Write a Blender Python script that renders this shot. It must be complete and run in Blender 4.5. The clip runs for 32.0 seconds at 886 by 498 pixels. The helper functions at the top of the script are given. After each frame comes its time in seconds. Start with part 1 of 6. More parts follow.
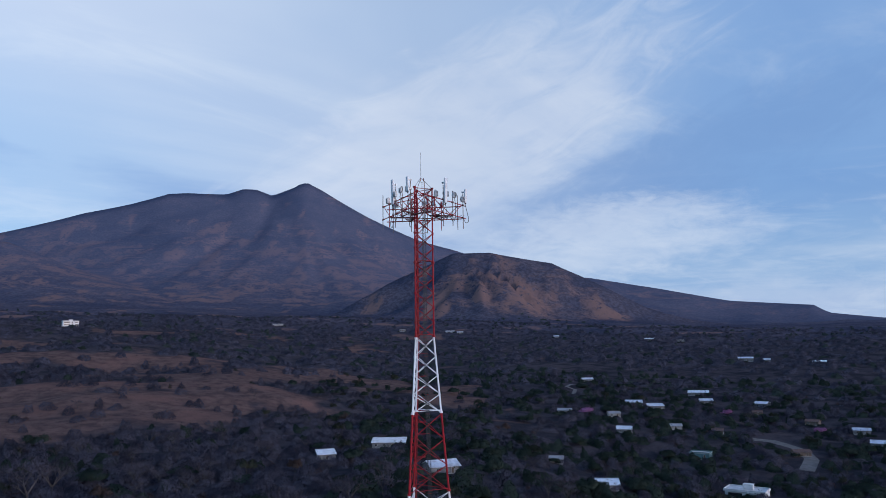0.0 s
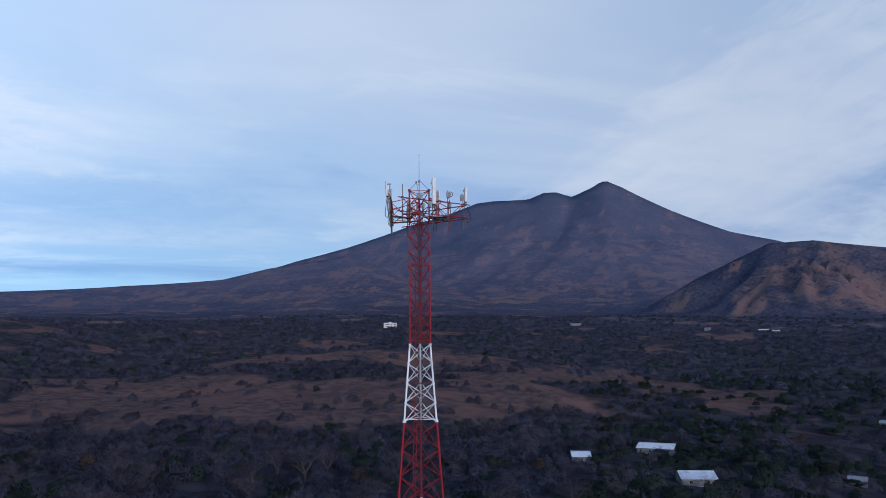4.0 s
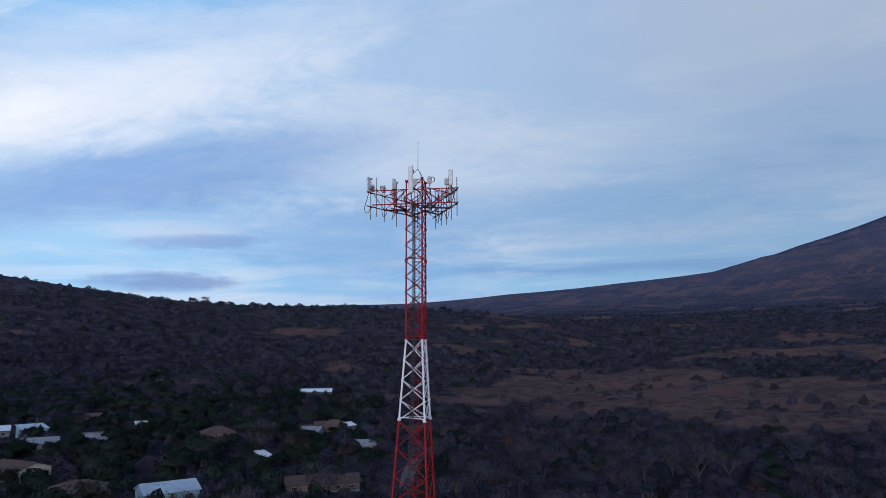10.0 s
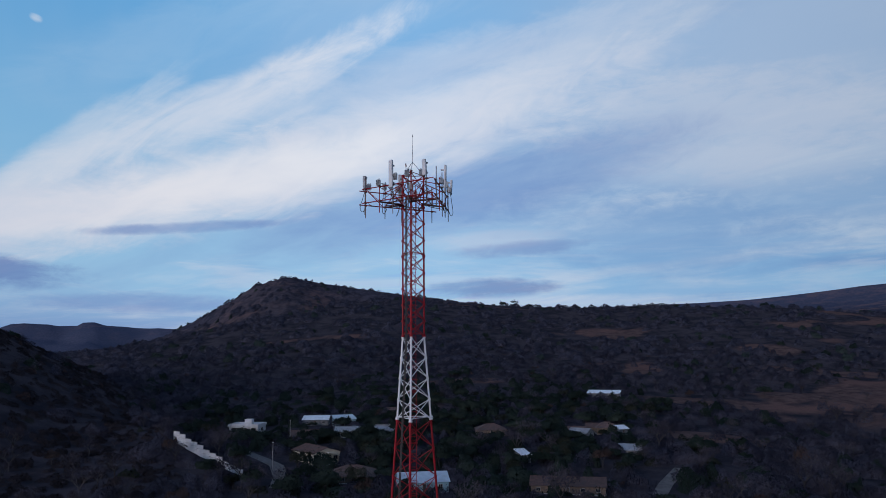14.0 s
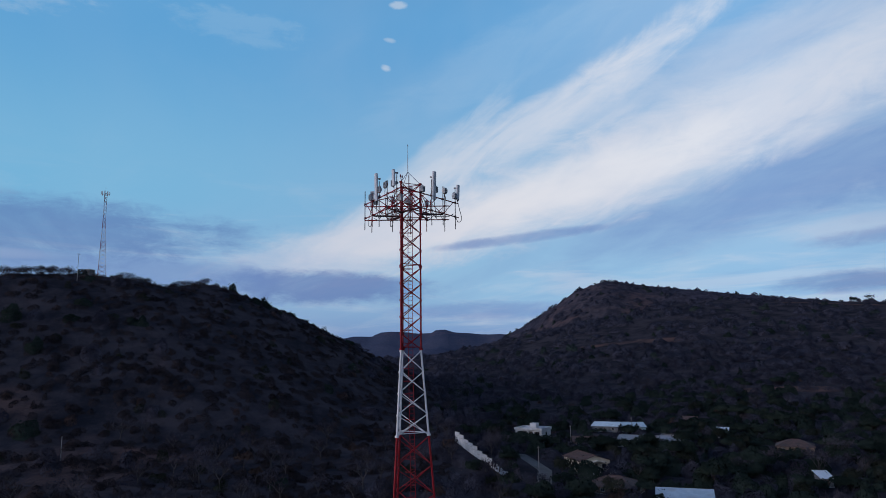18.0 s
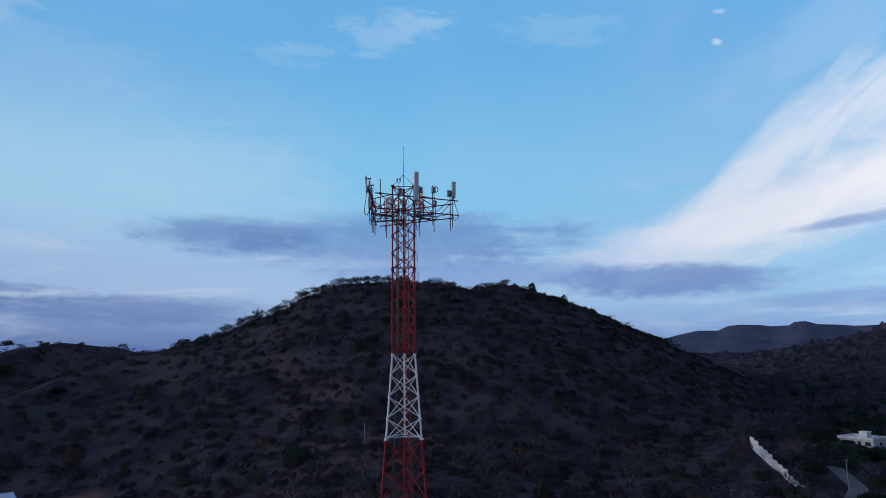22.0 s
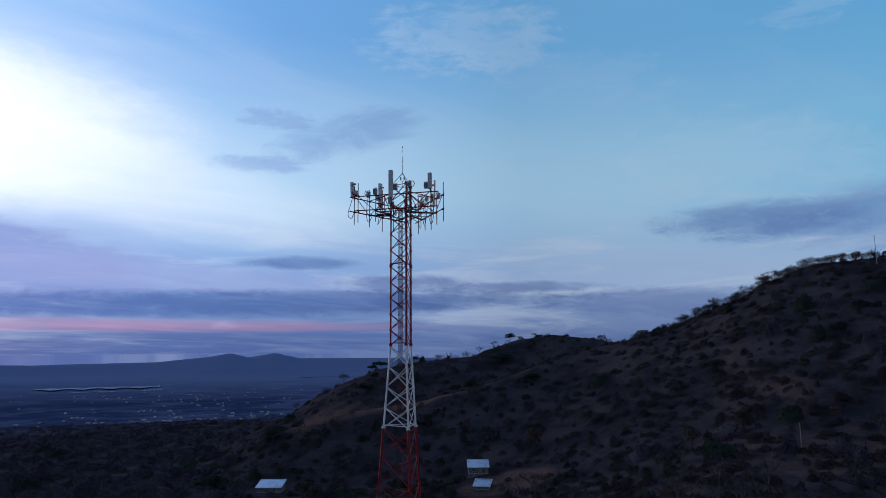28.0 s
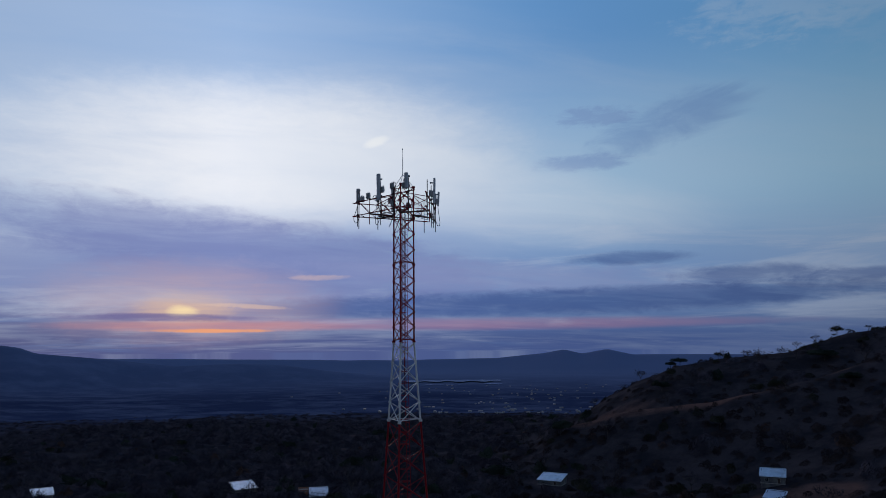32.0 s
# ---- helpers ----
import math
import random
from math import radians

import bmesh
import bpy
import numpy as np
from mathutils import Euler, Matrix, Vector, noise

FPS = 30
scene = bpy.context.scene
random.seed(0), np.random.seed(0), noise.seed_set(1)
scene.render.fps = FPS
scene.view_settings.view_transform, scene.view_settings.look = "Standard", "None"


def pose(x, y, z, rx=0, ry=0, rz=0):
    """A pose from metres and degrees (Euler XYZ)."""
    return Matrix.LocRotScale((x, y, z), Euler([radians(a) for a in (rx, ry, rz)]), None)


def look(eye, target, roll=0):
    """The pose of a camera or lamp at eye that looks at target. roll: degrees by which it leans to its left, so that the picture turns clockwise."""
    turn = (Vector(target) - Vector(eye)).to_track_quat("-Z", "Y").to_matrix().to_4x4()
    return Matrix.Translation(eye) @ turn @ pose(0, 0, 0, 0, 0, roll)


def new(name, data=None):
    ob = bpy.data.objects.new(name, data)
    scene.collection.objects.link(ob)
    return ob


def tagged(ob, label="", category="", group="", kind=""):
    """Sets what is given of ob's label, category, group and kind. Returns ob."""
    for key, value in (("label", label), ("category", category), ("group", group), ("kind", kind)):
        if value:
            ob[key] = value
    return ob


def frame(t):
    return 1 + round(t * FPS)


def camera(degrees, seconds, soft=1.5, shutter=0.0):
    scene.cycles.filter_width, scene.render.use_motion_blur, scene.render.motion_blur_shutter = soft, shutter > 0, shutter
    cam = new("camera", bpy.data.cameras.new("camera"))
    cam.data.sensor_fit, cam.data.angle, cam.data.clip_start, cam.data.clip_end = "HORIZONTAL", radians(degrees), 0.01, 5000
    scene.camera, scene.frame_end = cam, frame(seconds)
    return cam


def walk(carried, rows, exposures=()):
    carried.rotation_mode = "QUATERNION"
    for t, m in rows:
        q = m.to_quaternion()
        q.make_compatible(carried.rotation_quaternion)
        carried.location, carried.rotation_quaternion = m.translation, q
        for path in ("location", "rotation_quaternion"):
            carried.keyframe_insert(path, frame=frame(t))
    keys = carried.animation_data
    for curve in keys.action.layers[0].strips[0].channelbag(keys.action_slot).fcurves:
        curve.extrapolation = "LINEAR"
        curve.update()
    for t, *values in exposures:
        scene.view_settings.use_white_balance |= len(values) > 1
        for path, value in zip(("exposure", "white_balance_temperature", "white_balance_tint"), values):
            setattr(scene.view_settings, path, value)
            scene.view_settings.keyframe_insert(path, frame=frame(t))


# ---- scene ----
cam = camera(64.62, 32.0, soft=0.9)
# seconds, eye x y z, yaw, pitch, roll
ROWS = [
    (0.0, 0.00, -57.24, 29.20, -1.65, 7.97, 0.84),
    (0.5, 3.10, -57.01, 29.23, 1.42, 8.06, 0.81),
    (1.0, 6.16, -56.61, 29.27, 4.48, 8.14, 0.78),
    (1.5, 9.24, -56.04, 29.30, 7.60, 8.21, 0.75),
    (2.0, 12.29, -55.29, 29.34, 10.76, 8.25, 0.73),
    (2.5, 15.28, -54.37, 29.37, 13.89, 8.27, 0.70),
    (4.5, 26.36, -49.02, 29.48, 26.43, 8.21, 0.59),
    (5.0, 28.99, -47.26, 29.50, 29.70, 8.19, 0.55),
    (5.5, 31.53, -45.35, 29.51, 33.00, 8.18, 0.51),
    (6.0, 33.96, -43.31, 29.53, 36.29, 8.17, 0.46),
    (6.5, 36.28, -41.13, 29.54, 39.59, 8.15, 0.41),
    (7.0, 38.43, -38.87, 29.55, 42.81, 8.13, 0.36),
    (7.5, 40.46, -36.48, 29.55, 46.07, 8.11, 0.33),
    (8.0, 42.35, -33.96, 29.54, 49.35, 8.10, 0.30),
    (8.5, 44.08, -31.33, 29.52, 52.65, 8.08, 0.28),
    (9.0, 45.65, -28.61, 29.48, 55.96, 8.05, 0.27),
    (9.5, 47.05, -25.82, 29.43, 59.25, 8.03, 0.27),
    (10.0, 48.28, -22.98, 29.36, 62.52, 8.03, 0.28),
    (10.5, 49.33, -20.10, 29.29, 65.76, 8.02, 0.28),
    (11.0, 50.19, -17.24, 29.20, 68.89, 8.00, 0.29),
    (11.5, 50.89, -14.36, 29.12, 71.99, 7.99, 0.30),
    (12.0, 51.44, -11.37, 29.04, 75.20, 8.01, 0.32),
    (12.5, 51.83, -8.34, 28.98, 78.46, 8.05, 0.34),
    (13.0, 52.06, -5.27, 28.95, 81.78, 8.12, 0.38),
    (13.5, 52.12, -2.19, 28.93, 85.15, 8.20, 0.41),
    (14.0, 52.00, 0.86, 28.94, 88.50, 8.30, 0.44),
    (14.5, 51.72, 3.84, 28.96, 91.78, 8.40, 0.47),
    (16.5, 48.97, 15.68, 29.26, 105.07, 8.86, 0.55),
    (17.0, 47.87, 18.56, 29.32, 108.47, 8.87, 0.57),
    (17.5, 46.60, 21.39, 29.37, 111.89, 8.86, 0.59),
    (18.0, 45.15, 24.16, 29.42, 115.35, 8.84, 0.60),
    (18.5, 43.56, 26.83, 29.47, 118.81, 8.82, 0.63),
    (19.0, 41.80, 29.42, 29.52, 122.28, 8.80, 0.65),
    (19.5, 39.91, 31.89, 29.56, 125.72, 8.79, 0.67),
    (20.0, 37.90, 34.26, 29.60, 129.16, 8.78, 0.69),
    (20.5, 35.77, 36.49, 29.63, 132.56, 8.78, 0.70),
    (21.0, 33.50, 38.61, 29.66, 135.98, 8.78, 0.70),
    (21.5, 31.14, 40.57, 29.68, 139.37, 8.78, 0.69),
    (22.0, 28.66, 42.40, 29.70, 142.79, 8.78, 0.67),
    (22.5, 26.04, 44.10, 29.70, 146.26, 8.78, 0.64),
    (23.0, 23.32, 45.65, 29.70, 149.75, 8.78, 0.61),
    (23.5, 20.51, 47.05, 29.70, 153.26, 8.75, 0.58),
    (24.0, 17.62, 48.29, 29.69, 156.78, 8.70, 0.55),
    (24.5, 14.67, 49.36, 29.68, 160.27, 8.64, 0.52),
    (25.0, 11.67, 50.26, 29.66, 163.76, 8.57, 0.49),
    (25.5, 8.62, 51.01, 29.64, 167.23, 8.51, 0.47),
    (27.5, -3.88, 52.52, 29.50, 180.98, 8.43, 0.44),
    (28.0, -7.01, 52.42, 29.48, 184.35, 8.41, 0.45),
    (28.5, -10.13, 52.13, 29.46, 187.71, 8.39, 0.45),
    (29.0, -13.22, 51.65, 29.44, 191.05, 8.36, 0.46),
    (29.5, -16.32, 50.98, 29.42, 194.44, 8.33, 0.46),
    (30.0, -19.37, 50.11, 29.39, 197.82, 8.31, 0.47),
    (30.5, -22.37, 49.06, 29.37, 201.23, 8.29, 0.48),
    (31.0, -25.28, 47.84, 29.34, 204.60, 8.30, 0.50),
    (31.5, -28.08, 46.46, 29.31, 207.91, 8.31, 0.51),
    (32.0, -30.69, 45.01, 29.27, 211.04, 8.33, 0.53),
]
EXPOSURES = ((0.0, 0.05), (5.0, -0.1), (9.0, -0.35), (14.0, -0.72), (17.0, -0.76), (20.0, -0.62), (22.0, -0.50), (25.0, -0.46), (28.0, -0.78), (30.0, -1.08), (32.0, -1.38))
walk(cam, [(t, pose(x, y, z, 90 + pitch, roll, yaw)) for t, x, y, z, yaw, pitch, roll in ROWS], exposures=EXPOSURES)

# ---------------------------------------------------------------- sky and light


def lin(r, g, b):
    """A display colour of 0 to 255 as linear light."""
    return tuple((c / 255 / 12.92) if c < 11 else ((c / 255 + 0.055) / 1.055) ** 2.4 for c in (r, g, b)) + (1.0,)


class Nodes:
    """Short hands for a node tree."""

    def __init__(self, tree):
        self.tree = tree

    def put(self, socket, value):
        if hasattr(value, "is_linked"):
            self.tree.links.new(value, socket)
        else:
            socket.default_value = value

    def math(self, op, a, b=0.0, c=0.0, clamp=False):
        n = self.tree.nodes.new("ShaderNodeMath")
        n.operation, n.use_clamp = op, clamp
        for i, v in enumerate((a, b, c)):
            self.put(n.inputs[i], v)
        return n.outputs[0]

    def step(self, value, a, b, lo=0.0, hi=1.0):
        n = self.tree.nodes.new("ShaderNodeMapRange")
        n.interpolation_type = "SMOOTHSTEP"
        for i, v in enumerate((value, a, b, lo, hi)):
            self.put(n.inputs[i], v)
        return n.outputs[0]

    def ramp(self, value, stops, mode="EASE"):
        n = self.tree.nodes.new("ShaderNodeValToRGB")
        n.color_ramp.interpolation = mode
        el = n.color_ramp.elements
        while len(el) < len(stops):
            el.new(0.5)
        for e, (p, c) in zip(el, stops):
            e.position, e.color = p, c
        self.put(n.inputs[0], value)
        return n.outputs[0]

    def mix(self, fac, a, b, blend="MIX"):
        n = self.tree.nodes.new("ShaderNodeMix")
        n.data_type, n.blend_type = "RGBA", blend
        self.put(n.inputs[0], fac), self.put(n.inputs[6], a), self.put(n.inputs[7], b)
        return n.outputs[2]

    def vec(self, x, y, z=0.0):
        n = self.tree.nodes.new("ShaderNodeCombineXYZ")
        for i, v in enumerate((x, y, z)):
            self.put(n.inputs[i], v)
        return n.outputs[0]

    def noise(self, vector, scale, detail=4.0, rough=0.55, distort=0.0):
        n = self.tree.nodes.new("ShaderNodeTexNoise")
        self.put(n.inputs["Vector"], vector)
        n.inputs["Scale"].default_value, n.inputs["Detail"].default_value = scale, detail
        n.inputs["Roughness"].default_value, n.inputs["Distortion"].default_value = rough, distort
        return n.outputs["Fac"]


world = bpy.data.worlds.new("dusk_sky")
scene.world = world
world.use_nodes = True
tree = world.node_tree
tree.nodes.clear()
N = Nodes(tree)
coords = tree.nodes.new("ShaderNodeTexCoord")
split = tree.nodes.new("ShaderNodeSeparateXYZ")
tree.links.new(coords.outputs["Generated"], split.inputs[0])
dx, dy, dz = split.outputs
# compass angle in degrees, counted left-handed from the y axis, from -70 to 290; and height over the horizon
turn = N.math("MULTIPLY", N.math("ARCTAN2", N.math("MULTIPLY", dx, -1.0), dy), 180 / math.pi)
AZ = N.math("ADD", N.math("FLOORED_MODULO", N.math("ADD", turn, 70.0), 360.0), -70.0)
EL = N.math("MULTIPLY", N.math("ARCSINE", dz), 180 / math.pi)
AZ01 = N.math("DIVIDE", N.math("ADD", AZ, 70.0), 360.0)

# the evening sky's colours round the horizon at five heights
BANDS = {
    0.5: ((-70, 170, 185, 215), (-25, 166, 186, 221), (30, 182, 202, 229), (60, 180, 198, 226), (95, 140, 163, 210), (120, 118, 148, 203),
          (150, 100, 124, 182), (180, 85, 110, 167), (205, 80, 98, 152), (230, 87, 94, 142), (250, 91, 95, 139), (290, 170, 180, 212)),
    5.5: ((-70, 150, 176, 214), (-25, 142, 174, 216), (0, 176, 194, 226), (35, 150, 186, 226), (65, 140, 182, 226), (90, 148, 190, 230),
          (115, 150, 193, 232), (140, 150, 184, 226), (170, 158, 184, 224), (195, 132, 164, 214), (225, 128, 146, 196), (260, 150, 160, 200)),
    13: ((-70, 140, 168, 214), (-28, 128, 164, 214), (0, 176, 192, 224), (35, 160, 187, 224), (70, 168, 192, 226), (95, 160, 192, 228),
         (115, 132, 184, 229), (145, 122, 187, 232), (175, 158, 202, 235), (195, 176, 208, 238), (215, 196, 212, 238), (260, 180, 200, 230)),
    26: ((-70, 135, 166, 214), (-28, 138, 170, 217), (0, 168, 188, 222), (30, 184, 197, 225), (60, 168, 192, 227), (90, 128, 177, 227),
         (115, 100, 166, 224), (145, 98, 168, 226), (175, 110, 174, 228), (200, 112, 164, 220), (225, 142, 178, 224), (260, 150, 180, 222)),
    45: ((-70, 50, 80, 138), (60, 48, 80, 140), (150, 40, 76, 138), (200, 62, 98, 158), (232, 96, 128, 180), (262, 76, 106, 160)),
}
layers = [(h, N.ramp(AZ01, [((a + 70) / 360, lin(*c)) for a, *c in row], "EASE")) for h, row in BANDS.items()]
sky = layers[0][1]
for (low, _), (high, colour) in zip(layers, layers[1:]):
    sky = N.mix(N.step(EL, low, high), sky, colour)

# cloud sheets, drawn on a level ceiling so that they close up towards the horizon
lift = N.math("ADD", N.math("MAXIMUM", dz, 0.0), 0.09)
ceiling_x, ceiling_y = N.math("DIVIDE", dx, lift), N.math("DIVIDE", dy, lift)
wisp = N.noise(N.vec(N.math("MULTIPLY", N.math("ADD", ceiling_x, ceiling_y), 0.45), N.math("SUBTRACT", ceiling_x, ceiling_y), 3.1), 1.5, 7.0, 0.6, 0.5)
broad = N.noise(N.vec(N.math("MULTIPLY", N.math("ADD", ceiling_x, ceiling_y), 0.5), N.math("SUBTRACT", ceiling_x, ceiling_y), 8.4), 0.55, 5.0, 0.55, 0.4)
flat = N.noise(N.vec(N.math("MULTIPLY", AZ, 0.045), N.math("MULTIPLY", EL, 0.34), 1.7), 1.3, 6.0, 0.6, 0.6)
fine = N.noise(N.vec(N.math("MULTIPLY", AZ, 0.14), N.math("MULTIPLY", EL, 0.5), 5.3), 1.6, 6.0, 0.62, 0.3)
veil = N.ramp(AZ01, [(0.0, (0.7,) * 3 + (1,)), (0.40, (0.75,) * 3 + (1,)), (0.50, (0.35,) * 3 + (1,)), (0.58, (0.06,) * 3 + (1,)), (0.68, (0.10,) * 3 + (1,)), (0.80, (0.3,) * 3 + (1,)), (1.0, (0.6,) * 3 + (1,))])
sky = N.mix(N.math("MULTIPLY", N.step(broad, 0.47, 0.70), N.math("MULTIPLY", veil, 0.75)), sky, lin(200, 211, 232))
sky = N.mix(N.math("MULTIPLY", N.step(wisp, 0.50, 0.74), N.math("MULTIPLY", veil, 0.5)), sky, lin(212, 220, 236))
sky = N.mix(N.math("MULTIPLY", N.step(broad, 0.46, 0.30), N.math("MULTIPLY", veil, 0.65)), sky, lin(112, 150, 206))
low_band = N.math("MULTIPLY", N.step(EL, 16.0, 7.0), N.step(EL, 0.0, 2.5))
sky = N.mix(N.math("MULTIPLY", N.math("MULTIPLY", N.step(flat, 0.50, 0.68), low_band), 0.45), sky, lin(196, 208, 232))


shred = N.noise(N.vec(N.math("MULTIPLY", AZ, 0.42), N.math("MULTIPLY", EL, 0.95), 2.2), 1.0, 8.0, 0.66, 0.5)


def cloud_group(slanted):
    """One cloud of the evening: a soft long patch with torn edges, tilt in degrees of rise per degree along; a slanted one is drawn out into feathers."""
    group = bpy.data.node_groups.new("cloud", "ShaderNodeTree")
    for name in ("AZ", "EL", "fine", "flat", "shred", "wisp", "az", "el", "wide", "high", "strength", "tilt", "edge", "ragged"):
        group.interface.new_socket(name, in_out="INPUT", socket_type="NodeSocketFloat")
    for name in ("sky", "colour"):
        group.interface.new_socket(name, in_out="INPUT", socket_type="NodeSocketColor")
    group.interface.new_socket("sky", in_out="OUTPUT", socket_type="NodeSocketColor")
    g, into, out = Nodes(group), group.nodes.new("NodeGroupInput"), group.nodes.new("NodeGroupOutput")
    i = into.outputs
    along = g.math("SUBTRACT", i["AZ"], i["az"])
    across = g.math("SUBTRACT", g.math("SUBTRACT", i["EL"], i["el"]), g.math("MULTIPLY", along, i["tilt"]))
    u, v = g.math("DIVIDE", along, i["wide"]), g.math("DIVIDE", across, i["high"])
    far = g.math("ADD", g.math("MULTIPLY", u, u), g.math("MULTIPLY", v, v))
    torn = g.math("MULTIPLY", g.math("SUBTRACT", g.math("ADD", i["fine"], i["flat"]), 1.0), 2.4)
    if slanted:
        feather = g.noise(g.vec(g.math("MULTIPLY", along, 0.15), g.math("MULTIPLY", across, 0.36), g.math("MULTIPLY", i["az"], 0.37)), 1.0, 8.0, 0.62, 0.9)
        torn = g.math("ADD", g.math("MULTIPLY", torn, 0.35), g.math("MULTIPLY", g.math("SUBTRACT", feather, 0.5), 4.0))
    else:
        torn = g.math("ADD", torn, g.math("MULTIPLY", g.math("SUBTRACT", i["shred"], 0.5), 3.4))
    far = g.math("ADD", far, g.math("MULTIPLY", torn, i["ragged"]))
    mask = g.step(far, g.math("ADD", i["edge"], 1.25), g.math("SUBTRACT", 0.8, i["edge"]))
    mask = g.math("MULTIPLY", g.math("MULTIPLY", mask, g.step(i["wisp"], 0.22, 0.62, 0.62, 1.0)), i["strength"])
    g.put(out.inputs[0], g.mix(mask, i["sky"], i["colour"]))
    return group


FLAT_CLOUD, SLANTED_CLOUD = cloud_group(False), cloud_group(True)


def cloud(sky, az, el, wide, high, colour, strength, tilt=0.0, edge=0.55, ragged=1.0):
    node = tree.nodes.new("ShaderNodeGroup")
    node.node_tree = SLANTED_CLOUD if abs(tilt) > 0.15 else FLAT_CLOUD
    for name, value in (("AZ", AZ), ("EL", EL), ("fine", fine), ("flat", flat), ("shred", shred), ("wisp", wisp), ("az", az), ("el", el), ("wide", wide), ("high", high),
                        ("strength", strength), ("tilt", tilt), ("edge", edge), ("ragged", ragged), ("sky", sky), ("colour", lin(*colour))):
        N.put(node.inputs[name], value)
    return node.outputs[0]


